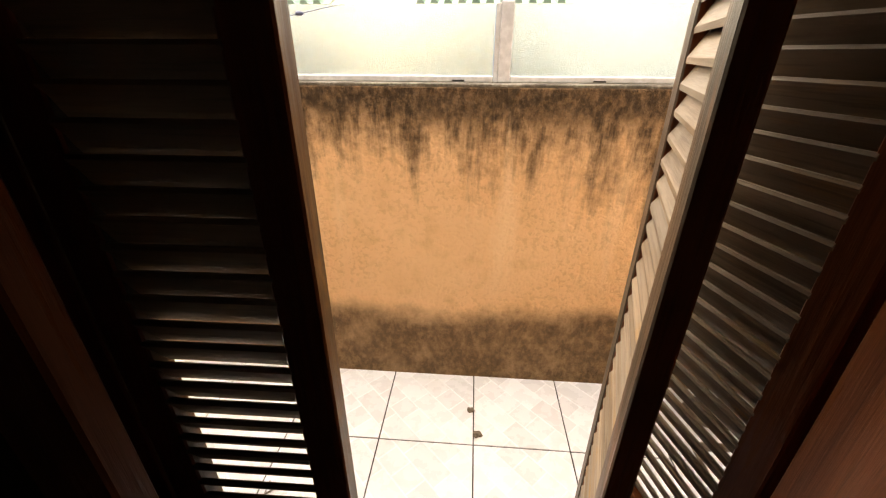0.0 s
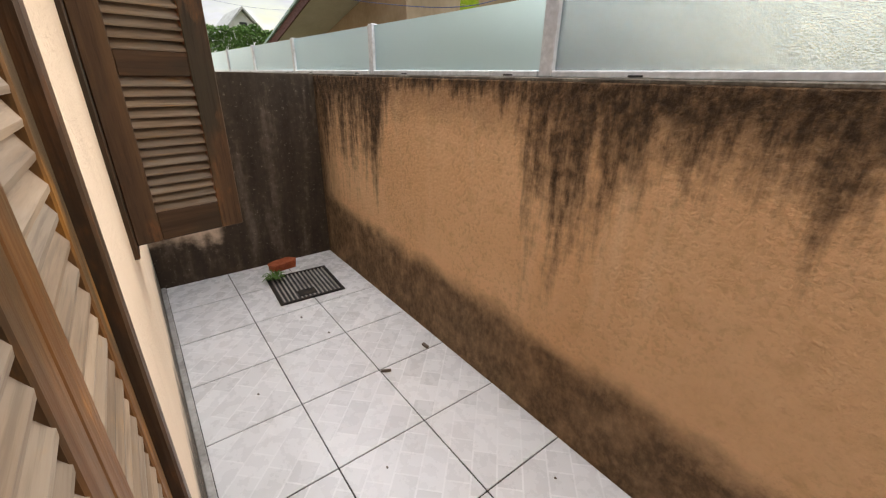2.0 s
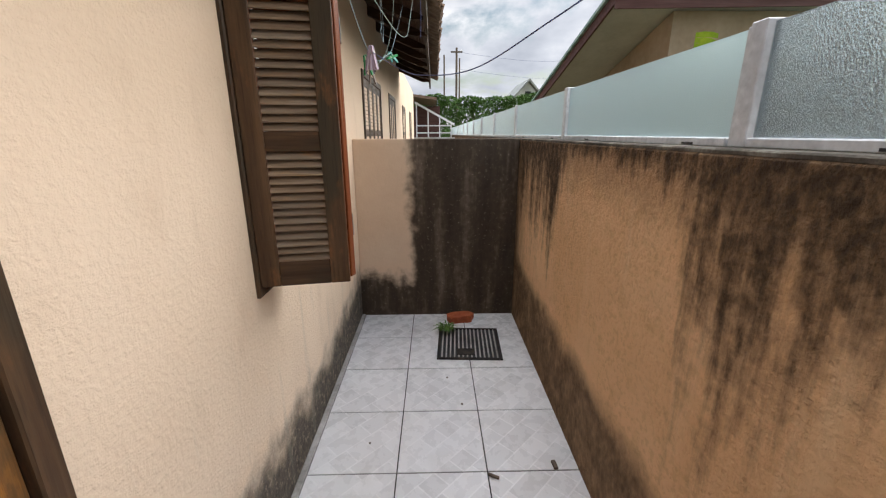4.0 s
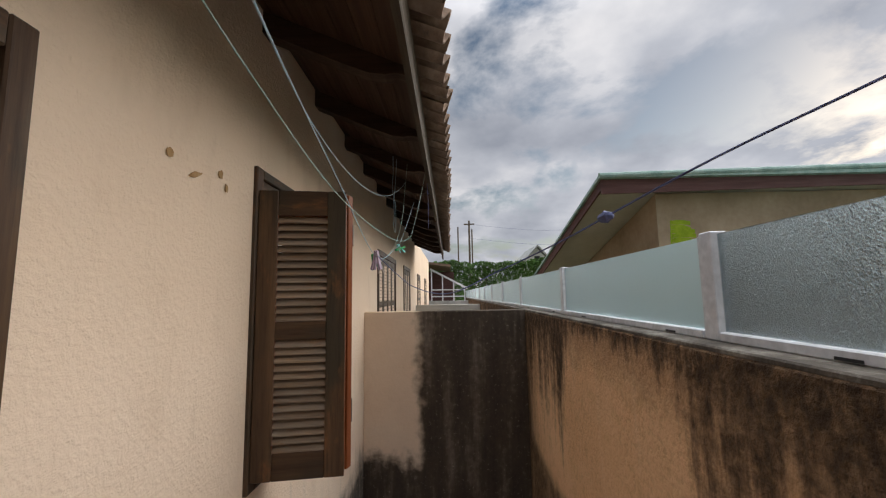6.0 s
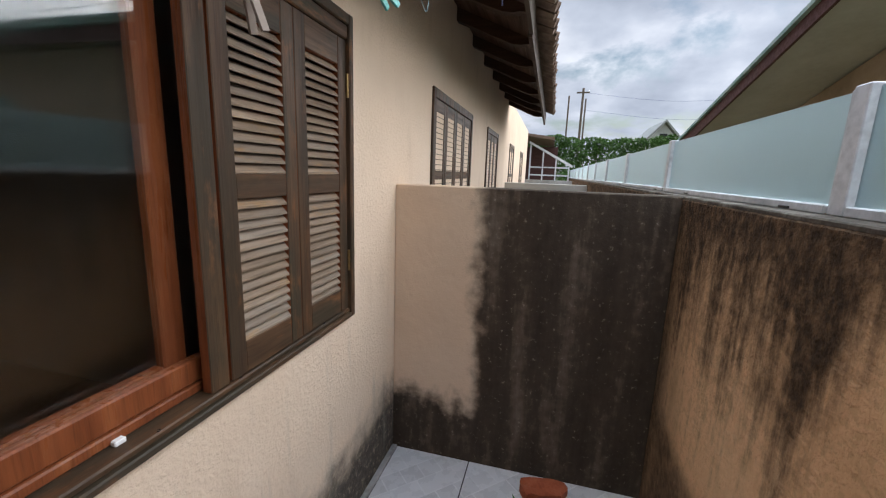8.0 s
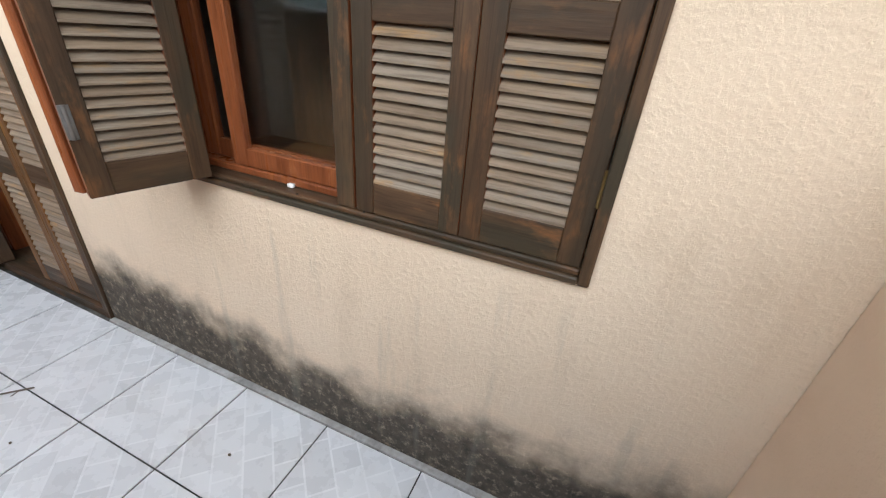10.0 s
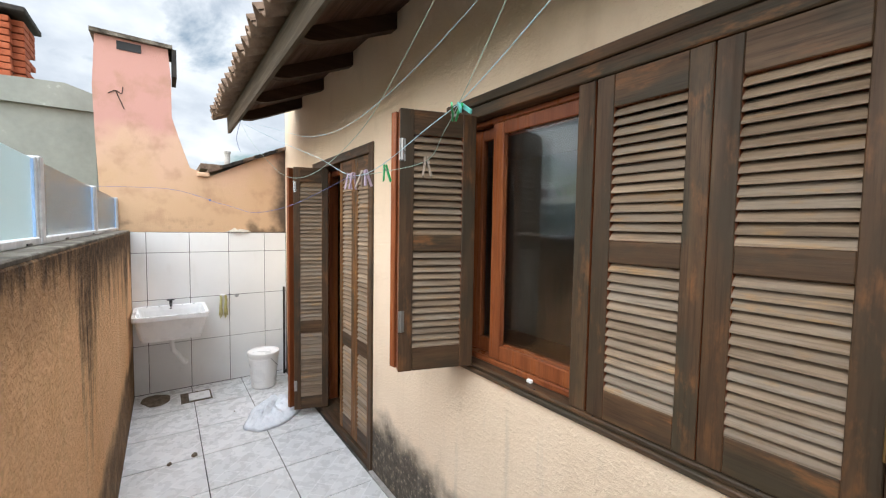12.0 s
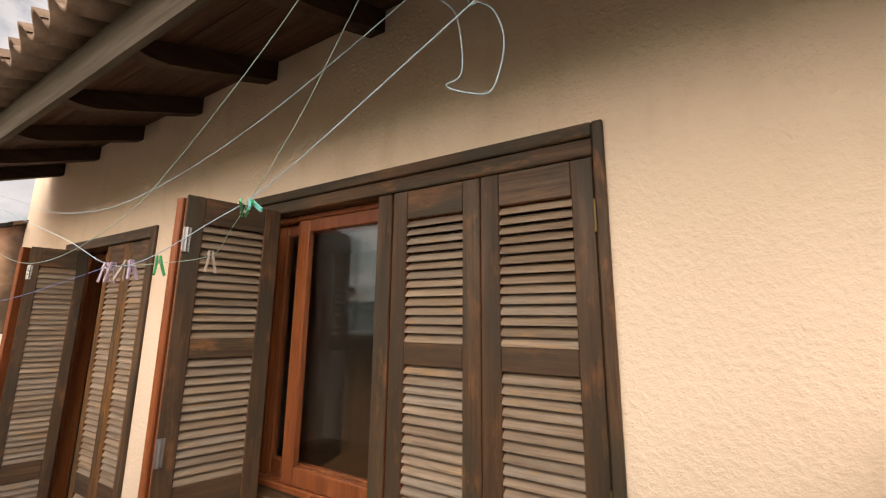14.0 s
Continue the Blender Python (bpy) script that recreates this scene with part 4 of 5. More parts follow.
rag = heap("lace_rag", "small soiled lace rag on top of the tiled wall", 0, 0, 0.055, 0.11, 0.035, M["rag"], 0)
rag.matrix_basis = pose(END + 0.012, 0.46, TOP + 0.001)
cover = thing("drain_cover", "square floor drain cover with dark stained recess", "drain")
part("recess", solid(4.50, 4.74, 0.745, 0.985, 0.0, 0.004, bevel=0.001), M["mud"], cover)
part("plate", prism([(4.515, 0.008), (4.515, 0.014), (4.66, 0.024), (4.66, 0.018)], "y", 0.76, 0.925), M["white"], cover, "white plastic plate lying askew")
mud = heap("mud_stain", "patch of dried dark mud on the tiles", 4.70, 1.17, 0.15, 0.105, 0.004, M["mud"], 10)
broom = thing("broom_stick", "dark stick leaning in the corner behind the door leaf", "stick")
part("handle", tube([(4.79, 0.055, 0.0), (4.87, 0.035, 0.92)], 0.011, 8), M["iron"], broom)

# ---- floor of the yard ----
grate = thing("floor_grate", "square rusty iron drain grate set in the paving", "grate", pose(0.535, 0.90, 0.0, 0, 0, -3))
g = 0.235
part("pit", solid(-g + 0.012, g - 0.012, -g + 0.012, g - 0.012, 0.001, 0.003), M["black"], grate)
for d in ((-g, g, -g, -g + 0.02), (-g, g, g - 0.02, g), (-g, -g + 0.02, -g + 0.02, g - 0.02), (g - 0.02, g, -g + 0.02, g - 0.02)):
    part("rim", solid(*d, 0.001, 0.014, bevel=0.002), M["iron"], grate)
bar = mesh_of("bar", solid(-g + 0.02, g - 0.02, -0.0055, 0.0055, 0.003, 0.012, bevel=0.0015), M["cement"])
for i in range(14):
    piece("bar", bar, grate, pose(0, -g + 0.035 + i * 0.0308, 0))
part("fallen_leaf", solid(0.10, 0.19, -0.09, 0.04, 0.013, 0.018, bevel=0.002), M["iron"], grate)

brick = thing("broken_brick", "broken red clay brick lying by the grate", "brick")
bm = solid(-0.055, 0.055, -0.12, 0.12, 0.0, 0.062)
bmesh.ops.subdivide_edges(bm, edges=list(bm.edges), cuts=5, use_grid_fill=True)
for v in bm.verts:             # ends broken away, faces pitted, corners rubbed round
    n = noise.noise(v.co * 22 + Vector((3, 1, 0)))
    v.co.y *= 1 - (0.28 if v.co.y > 0 else 0.15) * abs(v.co.x / 0.055 + 0.35 + 0.5 * n) * (abs(v.co.y) / 0.12) ** 2
    v.co.x *= 1 + 0.12 * n
    if v.co.z > 0.05:
        v.co.z -= 0.020 * max(0.0, n) + 0.012 * (abs(v.co.y) / 0.12) ** 3
bm.transform(pose(0.135, 0.865, 0.001, 0, 0, 9))
part("body", bm, M["brick"], brick)


def weed(x, y, n, size, name, label):
    bm = bmesh.new()
    for i in range(n):
        a, s = random.uniform(0, 6.28), random.uniform(0.5, 1) * size
        d = Vector((math.cos(a), math.sin(a), 0))
        side = Vector((-d.y, d.x, 0)) * 0.006
        p = Vector((x + random.uniform(-0.03, 0.03), y + random.uniform(-0.03, 0.03), 0.016))
        q = [p, p + d * s * 0.5 + Vector((0, 0, s * 0.5)), p + d * s + Vector((0, 0, s * 0.35))]
        v = [bm.verts.new(q[0]), bm.verts.new(q[1] + side), bm.verts.new(q[2]), bm.verts.new(q[1] - side)]
        bm.faces.new(v)
    return built(name, bm, M["leaf"], "", label=label, category="weed")


weed(0.345, 0.730, 70, 0.105, "weed", "small green weed growing through the grate")
bits = [((1.78, 0.912), 0.055, 0.012, 62), ((1.721, 1.216), 0.05, 0.02, 5)]
for (x, y), a, b, r in bits:
    ob = tagged(new("wood_chip", mesh_of("wood_chip", box(bmesh.new(), -a / 2, a / 2, -b / 2, b / 2, 0, 0.016, 0.003), M["bark"])), "small dark wood chip lying on the tiles", "debris", "chips on the floor")
    ob.matrix_basis = pose(x, y, 0.0006, 0, 0, r)
for x, y, s in ((3.49, 1.081, 0.020), (3.523, 0.939, 0.024), (4.10, 0.62, 0.008), (2.30, 0.62, 0.006), (2.75, 1.15, 0.006), (1.25, 0.80, 0.008), (0.98, 0.72, 0.009), (1.55, 0.30, 0.007)):
    tagged(new("dirt_clod", mesh_of("dirt_clod", lump(x, y, s * 0.45, s, s * 0.75, s * 0.55, x, 0.5), M["mud"])), "small dark clod of dirt on the tiles", "debris", "clods on the floor")
bm = tube([(2.52, 0.44, 0.006), (2.60, 0.53, 0.009), (2.72, 0.64, 0.006)], 0.0035, 6)
tube([(2.60, 0.53, 0.009), (2.64, 0.51, 0.022)], 0.0025, 5, bm)
tube([(2.66, 0.585, 0.008), (2.66, 0.64, 0.014)], 0.0025, 5, bm)
tube([(2.55, 0.475, 0.008), (2.53, 0.51, 0.018)], 0.002, 5, bm)
built("twig", bm, M["bark"], "", label="thin dry forked twig lying on the tiles", category="twig")


# ---- clothes lines ----
def sag(points, steps=8):
    """Points eased along a line through the given ones."""
    pts = [Vector(p) for p in points]
    out = []
    for i in range(len(pts) - 1):
        a, b, c, d = pts[max(i - 1, 0)], pts[i], pts[i + 1], pts[min(i + 2, len(pts) - 1)]
        for s in range(steps):
            u = s / steps
            out.append(0.5 * ((2 * b) + (c - a) * u + (2 * a - 5 * b + 4 * c - d) * u * u + (3 * b - a - 3 * c + d) * u ** 3))
    return out + [pts[-1]]


def line(name, label, points, r, mat, group="clothes lines"):
    return tagged(new(name, mesh_of(name, tube(sag(points), r, 6), M[mat], smooth=True)), label, "rope", group)


line("clothes_line", "pale blue clothes line strung under the eaves", [(0.30, 0.45, 2.36), (0.46, 0.45, 2.28), (0.70, 0.45, 2.16), (1.14, 0.45, 1.95), (1.37, 0.45, 1.88), (1.88, 0.45, 1.785), (2.39, 0.45, 1.92), (3.05, 0.47, 2.10), (3.90, 0.56, 2.37)], 0.0013, "rope")
line("clothes_line", "faded green clothes line with pegs below a rafter", [(0.79, 0.45, 2.50), (0.96, 0.45, 2.26), (1.07, 0.45, 2.10), (1.22, 0.44, 1.95), (1.35, 0.42, 1.86), (1.489, 0.39, 1.80), (1.737, 0.41, 1.79), (1.86, 0.45, 1.785)], 0.0010, "cord")
line("clothes_line", "faded green clothes line sagging between the eaves ends", [(0.76, 0.565, 2.44), (1.05, 0.555, 2.22), (1.45, 0.55, 1.98), (1.70, 0.55, 1.88), (2.10, 0.54, 1.82), (2.55, 0.51, 1.83), (2.90, 0.50, 1.885), (3.15, 0.50, 1.96), (3.66, 0.53, 2.18), (3.95, 0.565, 2.38)], 0.0010, "cord")
line("clothes_line", "pale cord looped below the rafters", [(0.45, 0.40, 2.48), (0.75, 0.40, 2.35), (1.24, 0.40, 2.18), (1.68, 0.40, 2.08), (2.10, 0.40, 2.035), (2.45, 0.40, 2.05), (2.75, 0.42, 2.09), (3.18, 0.45, 2.20), (3.90, 0.555, 2.39)], 0.0011, "rope")
line("hanging_wire", "loose blue wire hanging in a loop from the eaves", [(0.745, 0.35, 2.575), (0.74, 0.35, 2.46), (0.779, 0.35, 2.37), (0.72, 0.35, 2.28), (0.705, 0.35, 2.14), (0.743, 0.35, 2.119), (0.69, 0.35, 2.085), (0.637, 0.35, 2.077), (0.61, 0.35, 2.169), (0.63, 0.35, 2.25), (0.665, 0.35, 2.288), (0.69, 0.35, 2.30), (0.70, 0.36, 2.42), (0.715, 0.37, 2.565)], 0.0015, "rope", "loose wires")
line("hanging_wire", "thin dark wire dangling from the fascia", [(0.62, 0.57, 2.42), (0.58, 0.575, 2.25), (0.52, 0.57, 2.12)], 0.002, "cable", "loose wires")
line("hanging_wire", "thin wire tail dangling from the eaves end", [(3.9, 0.57, 2.40), (3.93, 0.60, 2.26), (3.90, 0.58, 2.15)], 0.0018, "cable", "loose wires")

cable = thing("braided_line", "dark blue braided clothes line running to the fence post", "rope", group="clothes lines")
part("cord", tube(sag([(1.95, 0.46, 1.788), (2.2, 0.57, 1.700), (2.4, 0.635, 1.662), (2.6, 0.712, 1.646), (2.75, 0.790, 1.678), (2.9, 0.843, 1.702), (3.1, 0.935, 1.750), (3.3, 1.08, 1.79), (3.56, 1.405, 1.80)], 10), 0.0010, 8), M["cable"], cable)
part("knot", lump(2.96, 0.868, 1.716, 0.012, 0.006, 0.006, 2.0, 0.4), M["cable"], cable)


def peg(x, y, z, mat, turn, lean, label):
    """A sprung clothes peg with two legs and a wire spring, hanging on its line."""
    t = thing("clothes_peg", label, "clothes peg", pose(x, y, z, lean, 0, turn), "pegs on the clothes lines")
    for s in (-1, 1):
        bm = prism([(s * 0.002, 0.012), (s * 0.007, 0.010), (s * 0.009, -0.015), (s * 0.016, -0.055), (s * 0.011, -0.056), (s * 0.004, -0.018)], "y", -0.005, 0.005)
        part("leg", bm, M[mat], t)
    part("spring", tube([(-0.010, 0, -0.008), (0.010, 0, -0.008)], 0.0045, 8), M["steel"], t)


peg(1.238, 0.447, 1.905, "pegt", 70, 60, "turquoise plastic clothes peg on the line")
peg(1.270, 0.442, 1.882, "pegg", 60, 110, "green plastic clothes peg on the line")
peg(1.737, 0.410, 1.803, "pegg", 80, 25, "green plastic clothes peg on the line")
peg(1.489, 0.390, 1.802, "pegw", 70, 15, "greyed wooden clothes peg on the line")
peg(1.93, 0.455, 1.790, "pegl", 85, -12, "lilac plastic clothes peg on the line")
peg(1.96, 0.462, 1.790, "pegl", 60, 8, "lilac plastic clothes peg on the line")
peg(1.865, 0.445, 1.792, "pegw", 100, -25, "greyed wooden clothes peg on the line")
peg(1.845, 0.438, 1.794, "pegl", 95, 20, "lilac plastic clothes peg on the line")

# ---- flue and roofs beyond the tiled wall ----
flue = thing("flue_cap", "slab and smoke hole of the plastered barbecue flue", "chimney")
part("slab", prism([(1.56, 3.17), (1.56, 3.205), (0.985, 3.195), (0.985, 3.165)], "x", END - 0.02, END + 0.36), M["coping"], flue)
part("smoke_hole", solid(END + 0.012, END + 0.03, 1.215, 1.385, 3.075, 3.145), M["black"], flue)
part("side_plate", solid(END - 0.01, END + 0.34, 0.955, 0.990, 2.92, 3.164), M["iron"], flue)
part("crack", tube(sag([(END + 0.017, 1.45, 2.69), (END + 0.017, 1.40, 2.72), (END + 0.017, 1.36, 2.70), (END + 0.017, 1.35, 2.76)], 5), 0.0035, 5), M["iron"], flue)
part("crack", tube(sag([(END + 0.017, 1.40, 2.72), (END + 0.017, 1.37, 2.64), (END + 0.017, 1.345, 2.57)], 5), 0.0035, 5), M["iron"], flue)
verge = thing("boundary_verge", "broken dark clay tiles along the boundary wall top", "roof")
for i in range(7):
    f = i / 7
    y0, y1 = 0.72 - 0.72 * f, 0.72 - 0.72 * (f + 0.17)
    z = 2.075 + 0.31 * f
    part("verge_tile", prism([(y0, z), (y0, z + 0.03), (y1, z + 0.075), (y1, z + 0.045)], "x", END - 0.02, END + 0.5), M["iron"] if i % 3 else M["clay"], verge)
part("mortar_lump", solid(END - 0.005, END + 0.2, 0.70, 0.81, 2.03, 2.075, bevel=0.01), M["boundary"], verge)

grey = thing("grey_building", "grey rendered outbuilding behind the boundary wall", "building")
part("wall", prism([(1.60, -0.15), (1.60, 2.70), (1.75, 2.74), (1.95, 2.70), (2.2, 2.75), (2.7, 2.76), (3.6, 2.75), (3.6, -0.15)], "x", 5.5, 9.0), M["greywall"], grey)
part("parapet", prism([(1.585, 2.62), (1.585, 2.78), (1.8, 2.85), (2.3, 2.83), (3.62, 2.86), (3.62, 2.62)], "x", 5.46, 5.6), M["greywall"], grey)
redch = thing("brick_chimney", "red brick chimney with open brickwork and a cap", "chimney")
cx, cy = 7.0, 2.62
course = mesh_of("brick", solid(-0.11, 0.11, -0.05, 0.05, -0.03, 0.03, bevel=0.004), M["brick"])
for k in range(14):
    z = 2.80 + k * 0.072
    open_row = 3 <= k <= 10 and k % 2
    for s in range(2):
        for e in (-1, 1):
            if open_row and s:
                continue
            piece("brick", course, redch, pose(cx + e * 0.27, cy + (s - 0.5) * 0.24 + (0.008 if k % 2 else 0), z, 0, 0, 90))
            piece("brick", course, redch, pose(cx + (s - 0.5) * 0.24 + (0.008 if k % 2 else 0), cy + e * 0.27, z, 0, 0, 0))
part("core", solid(cx - 0.18, cx + 0.18, cy - 0.18, cy + 0.18, 2.6, 3.80), M["iron"], redch)
part("cap", solid(cx - 0.36, cx + 0.36, cy - 0.36, cy + 0.36, 3.82, 3.88, bevel=0.01), M["iron"], redch)


# ---- next-door houses over the fence ----
def gable_house():
    t = thing("neighbour_house", "beige neighbour house with maroon fascia and green tiled roof", "house")
    x1, y0, y1, xl, zl, zh = -2.03, 2.81, 9.5, -6.6, 2.02, 3.18

    def rz(x):
        return zl + (zh - zl) * (x - xl) / (x1 - xl)

    part("wall", prism([(x1 - 0.25, -0.15), (x1 - 0.25, rz(x1 - 0.25) - 0.10), (xl + 0.5, rz(xl + 0.5) - 0.10), (xl + 0.5, -0.15)], "y", y0 + 0.85, y1 - 0.6), M["nwall"], t)
    part("soffit", prism([(x1 - 0.03, rz(x1) - 0.085), (x1 - 0.03, rz(x1) - 0.06), (xl, zl - 0.06), (xl, zl - 0.085)], "y", y0 + 0.03, y1), M["soffit"], t)
    part("fascia", prism([(y0, zh - 0.21), (y0, zh), (y1, zh + 0.10), (y1, zh - 0.11)], "x", x1 - 0.028, x1), M["nfascia"], t)
    part("rake_board", prism([(x1 - 0.03, zh - 0.15), (x1 - 0.03, zh), (xl, zl), (xl, zl - 0.15)], "y", y0, y0 + 0.028), M["nfascia"], t)
    part("roof", prism([(x1 + 0.05, zh + 0.005), (x1 + 0.05, zh + 0.05), (xl - 0.1, zl + 0.02), (xl - 0.1, zl - 0.02)], "y", y0 - 0.04, y1 + 0.05), M["green"], t)
    cap = mesh_of("ridge_tile", tube([(0, 0, 0), (0, 0.40, 0.010)], 0.045, 10), M["green"])
    for i in range(17):
        piece("ridge_tile", cap, t, pose(x1 + 0.02, y0 - 0.03 + i * 0.385, zh + 0.035 + i * 0.0058))


gable_house()


def low_house(x0, x1, y, z, label):
    t = thing("low_outbuilding", label, "building", group="sheds over the fence")
    part("wall", solid(x0 + 0.25, x1 - 0.25, y + 0.35, y + 3.0, -0.15, z - 0.02), M["nwall"], t)
    part("roof", prism([(y, z), (y, z + 0.03), (y + 3.3, z + 1.0), (y + 3.3, z + 0.95)], "x", x0, x1), M["green"], t)
    roll = mesh_of("roof_tile", tube([(0, 0, 0), (0, 3.3, 0.97)], 0.05, 8), M["green"])
    for i in range(int((x1 - x0) / 0.16)):
        piece("roof_tile", roll, t, pose(x0 + 0.08 + i * 0.16, y - 0.03, z + 0.03))


low_house(2.70, 4.60, 5.0, 2.10, "low shed with green tiled roof behind the fence")
low_house(-1.4, 1.68, 5.0, 2.10, "low beige shed with green tiled roof over the fence")

plant = thing("banana_plant", "torn yellow-green banana leaf showing above the glass screen", "plant")
part("stalk", tube([(0.85, 2.20, -0.15), (0.88, 2.15, 1.0), (0.915, 2.062, 1.84)], 0.045, 8, taper=0.010), M["leaf"], plant)
bm = bmesh.new()
tube([(0.915, 2.062, 1.82), (0.918, 2.062, 1.96), (0.922, 2.067, 2.070)], 0.006, 6, bm, 0.003)
for i in range(6):             # strips of the blade between its tears
    za = 1.905 + i * 0.027
    reach, drop = random.uniform(0.115, 0.140) - 0.008 * abs(i - 2), random.uniform(0.004, 0.012)
    rows = [[bm.verts.new((0.916 + 0.505 * u * reach - 0.012 * u * u, 2.063 + 0.863 * u * reach, z - drop * u * u * 2.0 + (0.02 if top else 0.0) * u * (1 - u))) for u in (0, 0.35, 0.7, 1.0)] for top, z in ((0, za + 0.003 * 1.0), (1, za + 0.0265))]
    for k in range(3):
        bm.faces.new((rows[0][k], rows[0][k + 1], rows[1][k + 1], rows[1][k]))
part("leaf", bm, M["banana"], plant)


# ---- the terrace beyond the end wall ----
def shut_window(x0, x1, b, t, leaves, name, label, category):
    """A closed pair of louvred leaves in a neighbour's wall."""
    th = thing(name, label, category, kind="structure")
    for d in ((x0, x0 + 0.05, b, t), (x1 - 0.05, x1, b, t), (x0 + 0.05, x1 - 0.05, t - 0.06, t), (x0 + 0.05, x1 - 0.05, b, b + 0.04)):
        part("frame_bar", solid(d[0], d[1], -0.04, 0.015, d[2], d[3], bevel=0.004), M["stile"], th)
    w = (x1 - x0 - 0.1) / leaves
    for i in range(leaves):
        xa = x0 + 0.05 + i * w
        lf = part("leaf", solid(xa + 0.002, xa + 0.05, -0.025, 0.006, b + 0.042, t - 0.062, bevel=0.003), M["stile"], th)
        part("stile", solid(xa + w - 0.05, xa + w - 0.002, -0.025, 0.006, b + 0.042, t - 0.062, bevel=0.003), M["stile"], lf)
        mid = (b + t) / 2
        for za, zb in ((b + 0.042, b + 0.12), (mid - 0.03, mid + 0.03), (t - 0.14, t - 0.062)):
            part("rail", solid(xa + 0.05, xa + w - 0.05, -0.025, 0.004, za, zb), M["rail"], lf)
        bm = bmesh.new()
        for za, zb in ((b + 0.12, mid - 0.03), (mid + 0.03, t - 0.14)):
            k = int((zb - za) / 0.034)
            for j in range(k):
                z = za + (j + 0.5) * (zb - za) / k
                prism([(-0.018, z + 0.016), (-0.014, z + 0.019), (0.002, z - 0.012), (-0.002, z - 0.016)], "x", xa + 0.05, xa + w - 0.05, bm)
        tagged(part("slats", bm, M["slat"], lf), kind="stuff")


shut_window(-1.90, -0.60, 1.0, 2.11, 4, "window_2", "neighbour window with closed brown louvred shutters", "window")
shut_window(-3.78, -2.83, 0.0, 2.11, 3, "door_2", "neighbour door with closed brown louvred leaves", "door")
shut_window(-6.20, -5.40, 1.0, 2.11, 2, "window_3", "distant terrace window with closed brown shutters", "window")
shut_window(-8.60, -7.85, 1.0, 2.11, 2, "window_4", "distant terrace window with closed brown shutters", "window")

porch = thing("porch_rail", "white slatted porch railing with sloping handrail", "railing")
px = -11.3
for y in (0.05, 0.45, 0.85, 1.25):
    part("post", solid(px - 0.02, px + 0.02, y - 0.02, y + 0.02, -0.15, 2.55 - 0.55 * y), M["whitepaint"], porch)
for z in (1.35, 1.58, 1.82):
    part("rail", solid(px - 0.015, px + 0.015, 0.03, 1.27, z - 0.02, z + 0.02), M["whitepaint"], porch)
part("handrail", prism([(0.0, 2.55), (0.0, 2.62), (1.35, 1.90), (1.35, 1.82)], "x", px - 0.05, px + 0.05), M["whitepaint"], porch)
tporch = thing("porch_roof", "low porch roof at the far end of the terrace", "roof")
part("roof", prism([(-1.5, 2.95), (-1.5, 3.02), (0.75, 2.72), (0.75, 2.64)], "x", -14.5, -11.0), M["clay"], tporch)
part("back_wall", solid(-14.6, -14.4, -2.0, 0.9, -0.15, 2.65), M["nfascia"], tporch)


def hedge(x0, x1, y0, y1, z0, z1, n, seed, label):
    """A clipped but ragged hedge: a dark core of boughs behind many small leaves."""
    random.seed(seed)
    t = thing("hedge", label, "hedge")
    bm = bmesh.new()
    for i in range(14):
        y = y0 + (y1 - y0) * (i + 0.5) / 14
        x = (x0 + x1) / 2 + random.uniform(-0.3, 0.3)
        tube([(x, y, z0), (x + random.uniform(-0.3, 0.3), y + random.uniform(-0.3, 0.3), z0 + (z1 - z0) * 0.55), (x + random.uniform(-0.6, 0.6), y + random.uniform(-0.6, 0.6), z1 - 0.4)], 0.07, 6, bm, 0.02)
    part("boughs", bm, M["bark"], t)
    verts, faces = [], []
    for i in range(n):
        y = random.uniform(y0, y1)
        top = z1 + 0.28 * noise.noise(Vector((y * 0.7, seed, 0))) + 0.15 * noise.noise(Vector((y * 2.6, seed, 5)))
        z = z0 + (top - z0) * random.random() ** 0.6
        x = x1 - abs(random.gauss(0, 0.35)) + 0.25 * noise.noise(Vector((y * 1.5, z * 1.5, seed)))
        s = random.uniform(0.05, 0.11)
        a, b = Vector((random.gauss(0, 1), random.gauss(0, 1), random.gauss(0, 1))).normalized(), Vector((random.gauss(0, 1), random.gauss(0, 1), random.gauss(0, 1)))
        b = (b - a * a.dot(b)).normalized()
        c = Vector((x, y, z))
        k = len(verts)
        verts += [c - a * s, c + b * s * 0.5, c + a * s, c - b * s * 0.5]
        faces.append((k, k + 1, k + 2, k + 3))
    me = bpy.data.meshes.new("leaves")
    me.from_pydata(verts, [], faces)
    me.materials.append(M["leaf"])
    lv = new("leaves", me)
    lv.parent = t
    tagged(lv, kind="stuff")


hedge(-24, -22, -2.0, 9.0, -0.15, 3.7, 26000, 5, "tall clipped green hedge at the end of the terrace")
hedge(-15.2, -14.6, 1.1, 2.2, -0.15, 1.75, 3000, 9, "small light green bush beside the far porch")

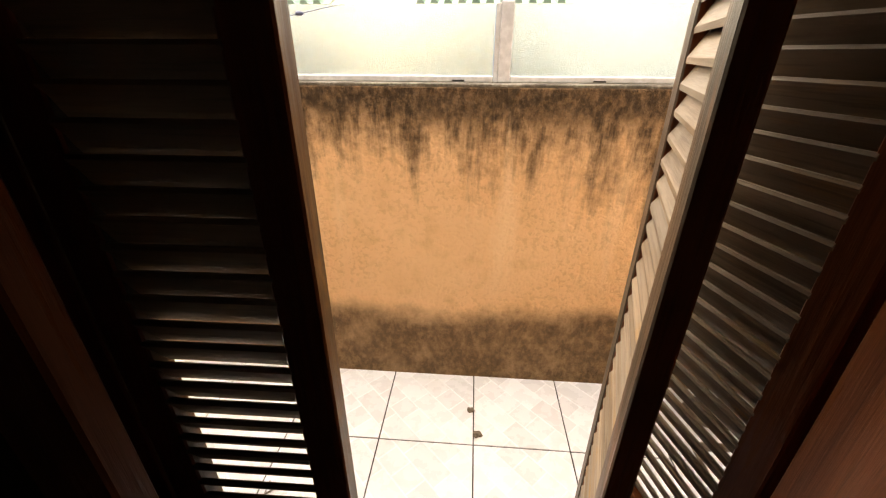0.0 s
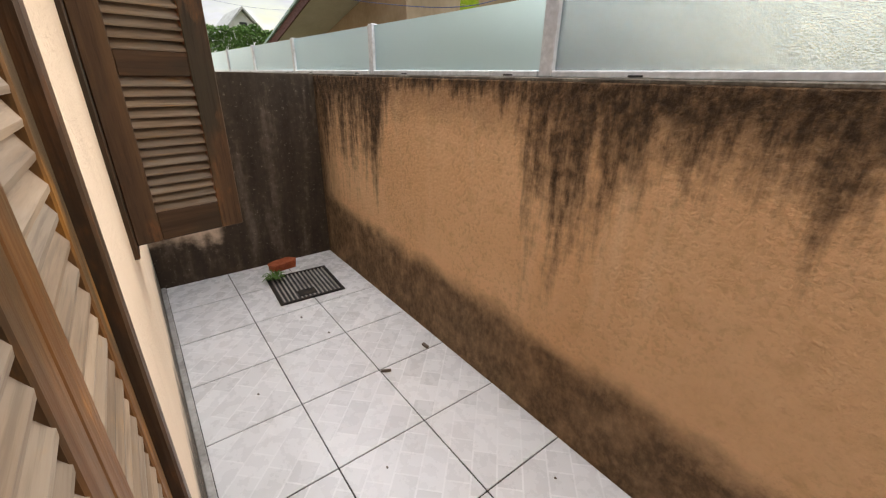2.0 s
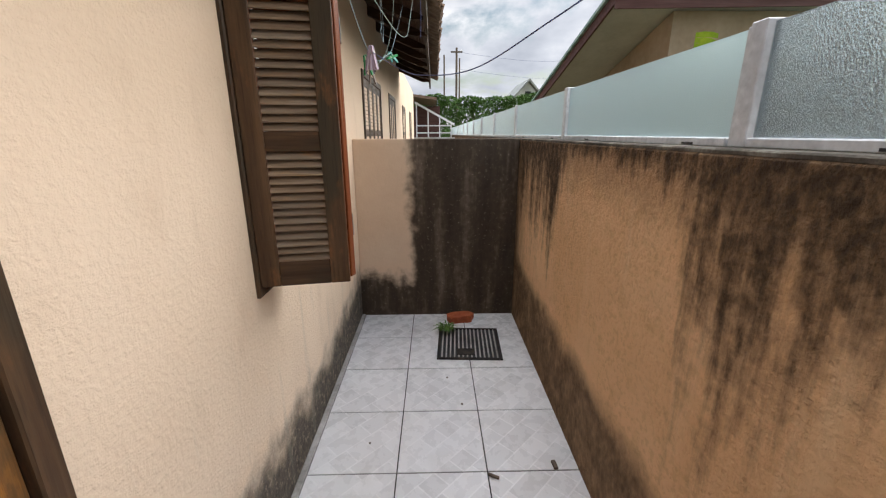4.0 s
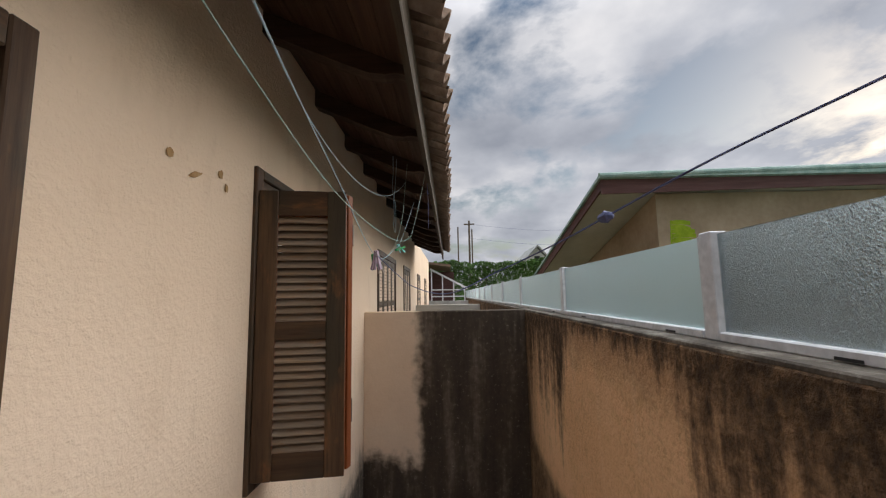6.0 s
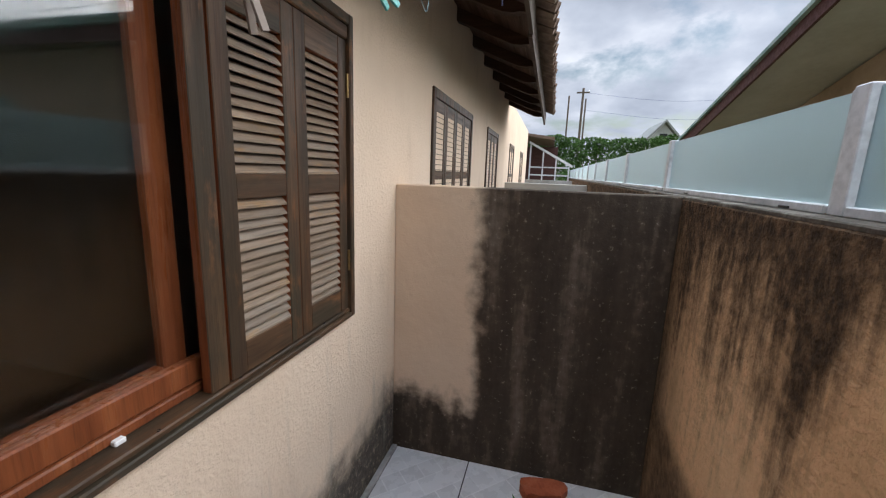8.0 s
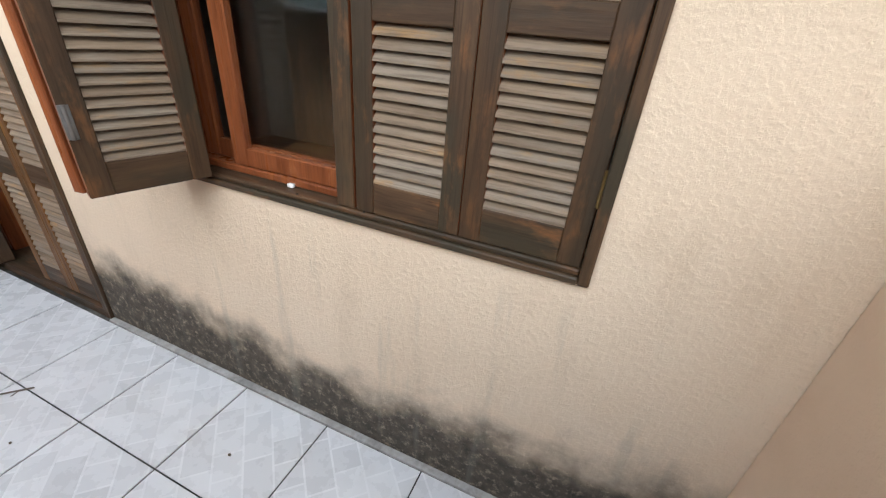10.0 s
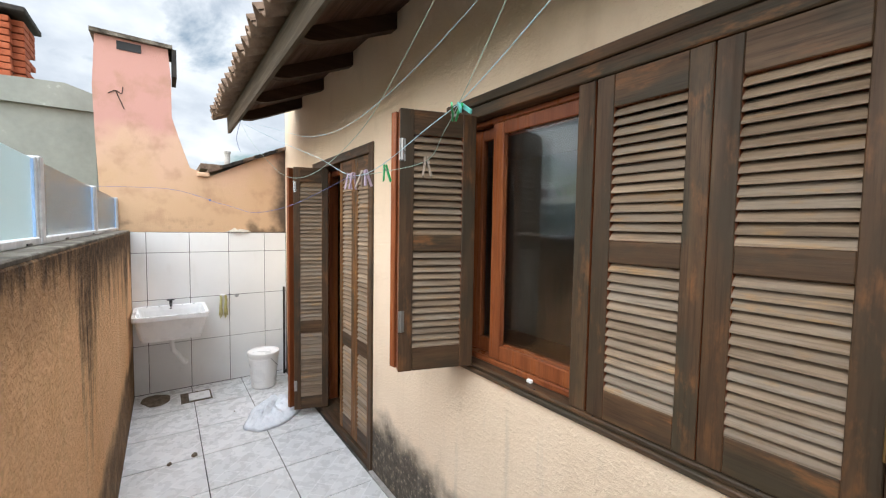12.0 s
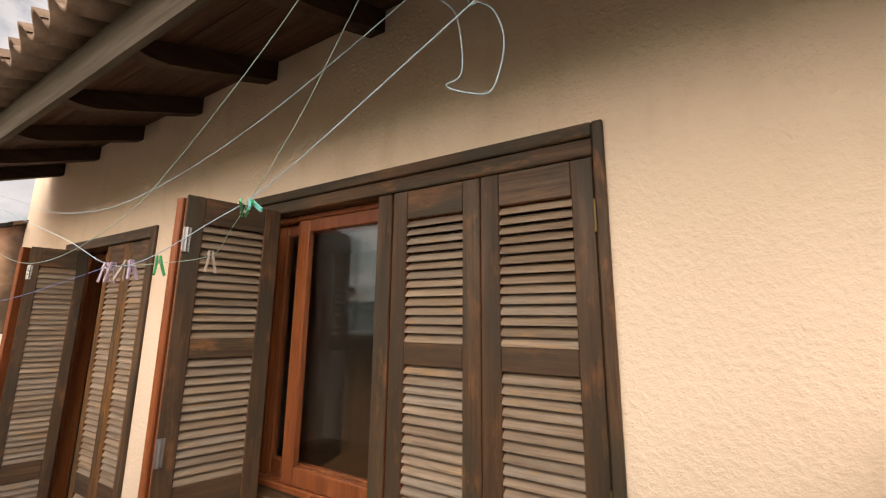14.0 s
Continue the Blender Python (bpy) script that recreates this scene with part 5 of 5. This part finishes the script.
for x, y, h, r in ((-30.0, 1.48, 7.3, 0.07), (-30.5, 2.45, 7.9, 0.10), (-29.5, 2.62, 7.0, 0.07)):
    p = thing("utility_pole", "grey timber utility pole behind the hedge", "pole", group="poles behind the hedge")
    part("shaft", tube([(x, y, -0.15), (x, y, h)], r, 10, taper=r * 0.8), M["bark"], p)
    if h > 7.5:
        part("crossarm", solid(x - 0.05, x + 0.05, y - 0.45, y + 0.45, h - 0.35, h - 0.25), M["bark"], p)
        part("insulator", turned([(0.03, 0), (0.05, 0.05), (0.03, 0.12), (0.0, 0.13)], 8, (x, y + 0.38, h - 0.25)), M["white"], p)
for z0, z1 in ((7.6, 7.1), (6.4, 5.9)):
    line("power_line", "thin power line running from the utility poles", [(-30.5, 2.45, z0), (-30.0, 9.0, z1 - 0.25), (-29.5, 16.0, z1 + 0.2)], 0.008, "cable", "power lines")

vent = thing("vent_pipe", "short pale vent pipe on a roof beyond the boundary wall", "pipe")
part("pipe", tube([(8.0, 0.189, 2.50), (8.0, 0.189, 2.75)], 0.045, 12), M["cement"], vent)
part("rim", tube([(8.0, 0.189, 2.751), (8.0, 0.189, 2.78)], 0.055, 12), M["cement"], vent)
part("roof_slab", solid(7.6, 9.0, -2.5, 0.6, 2.42, 2.50), M["clay"], vent)
part("wall", solid(7.8, 8.8, -2.3, 0.5, -0.15, 2.418), M["nwall"], vent)

cottage = thing("far_cottage", "distant cottage with a steep grey roof", "house")
part("wall", prism([(7.0, -0.15), (7.0, 4.1), (8.25, 5.5), (9.5, 4.1), (9.5, -0.15)], "x", -36, -31), M["whitepaint"], cottage)
part("roof", prism([(6.7, 3.85), (6.62, 3.95), (8.25, 5.75), (8.25, 5.58)], "x", -36.4, -30.6), M["concrete"], cottage)
part("roof", prism([(9.8, 3.85), (9.88, 3.95), (8.252, 5.75), (8.252, 5.58)], "x", -36.4, -30.6), M["concrete"], cottage)
part("window", solid(-31.05, -30.98, 8.0, 8.5, 4.2, 4.8), M["black"], cottage)
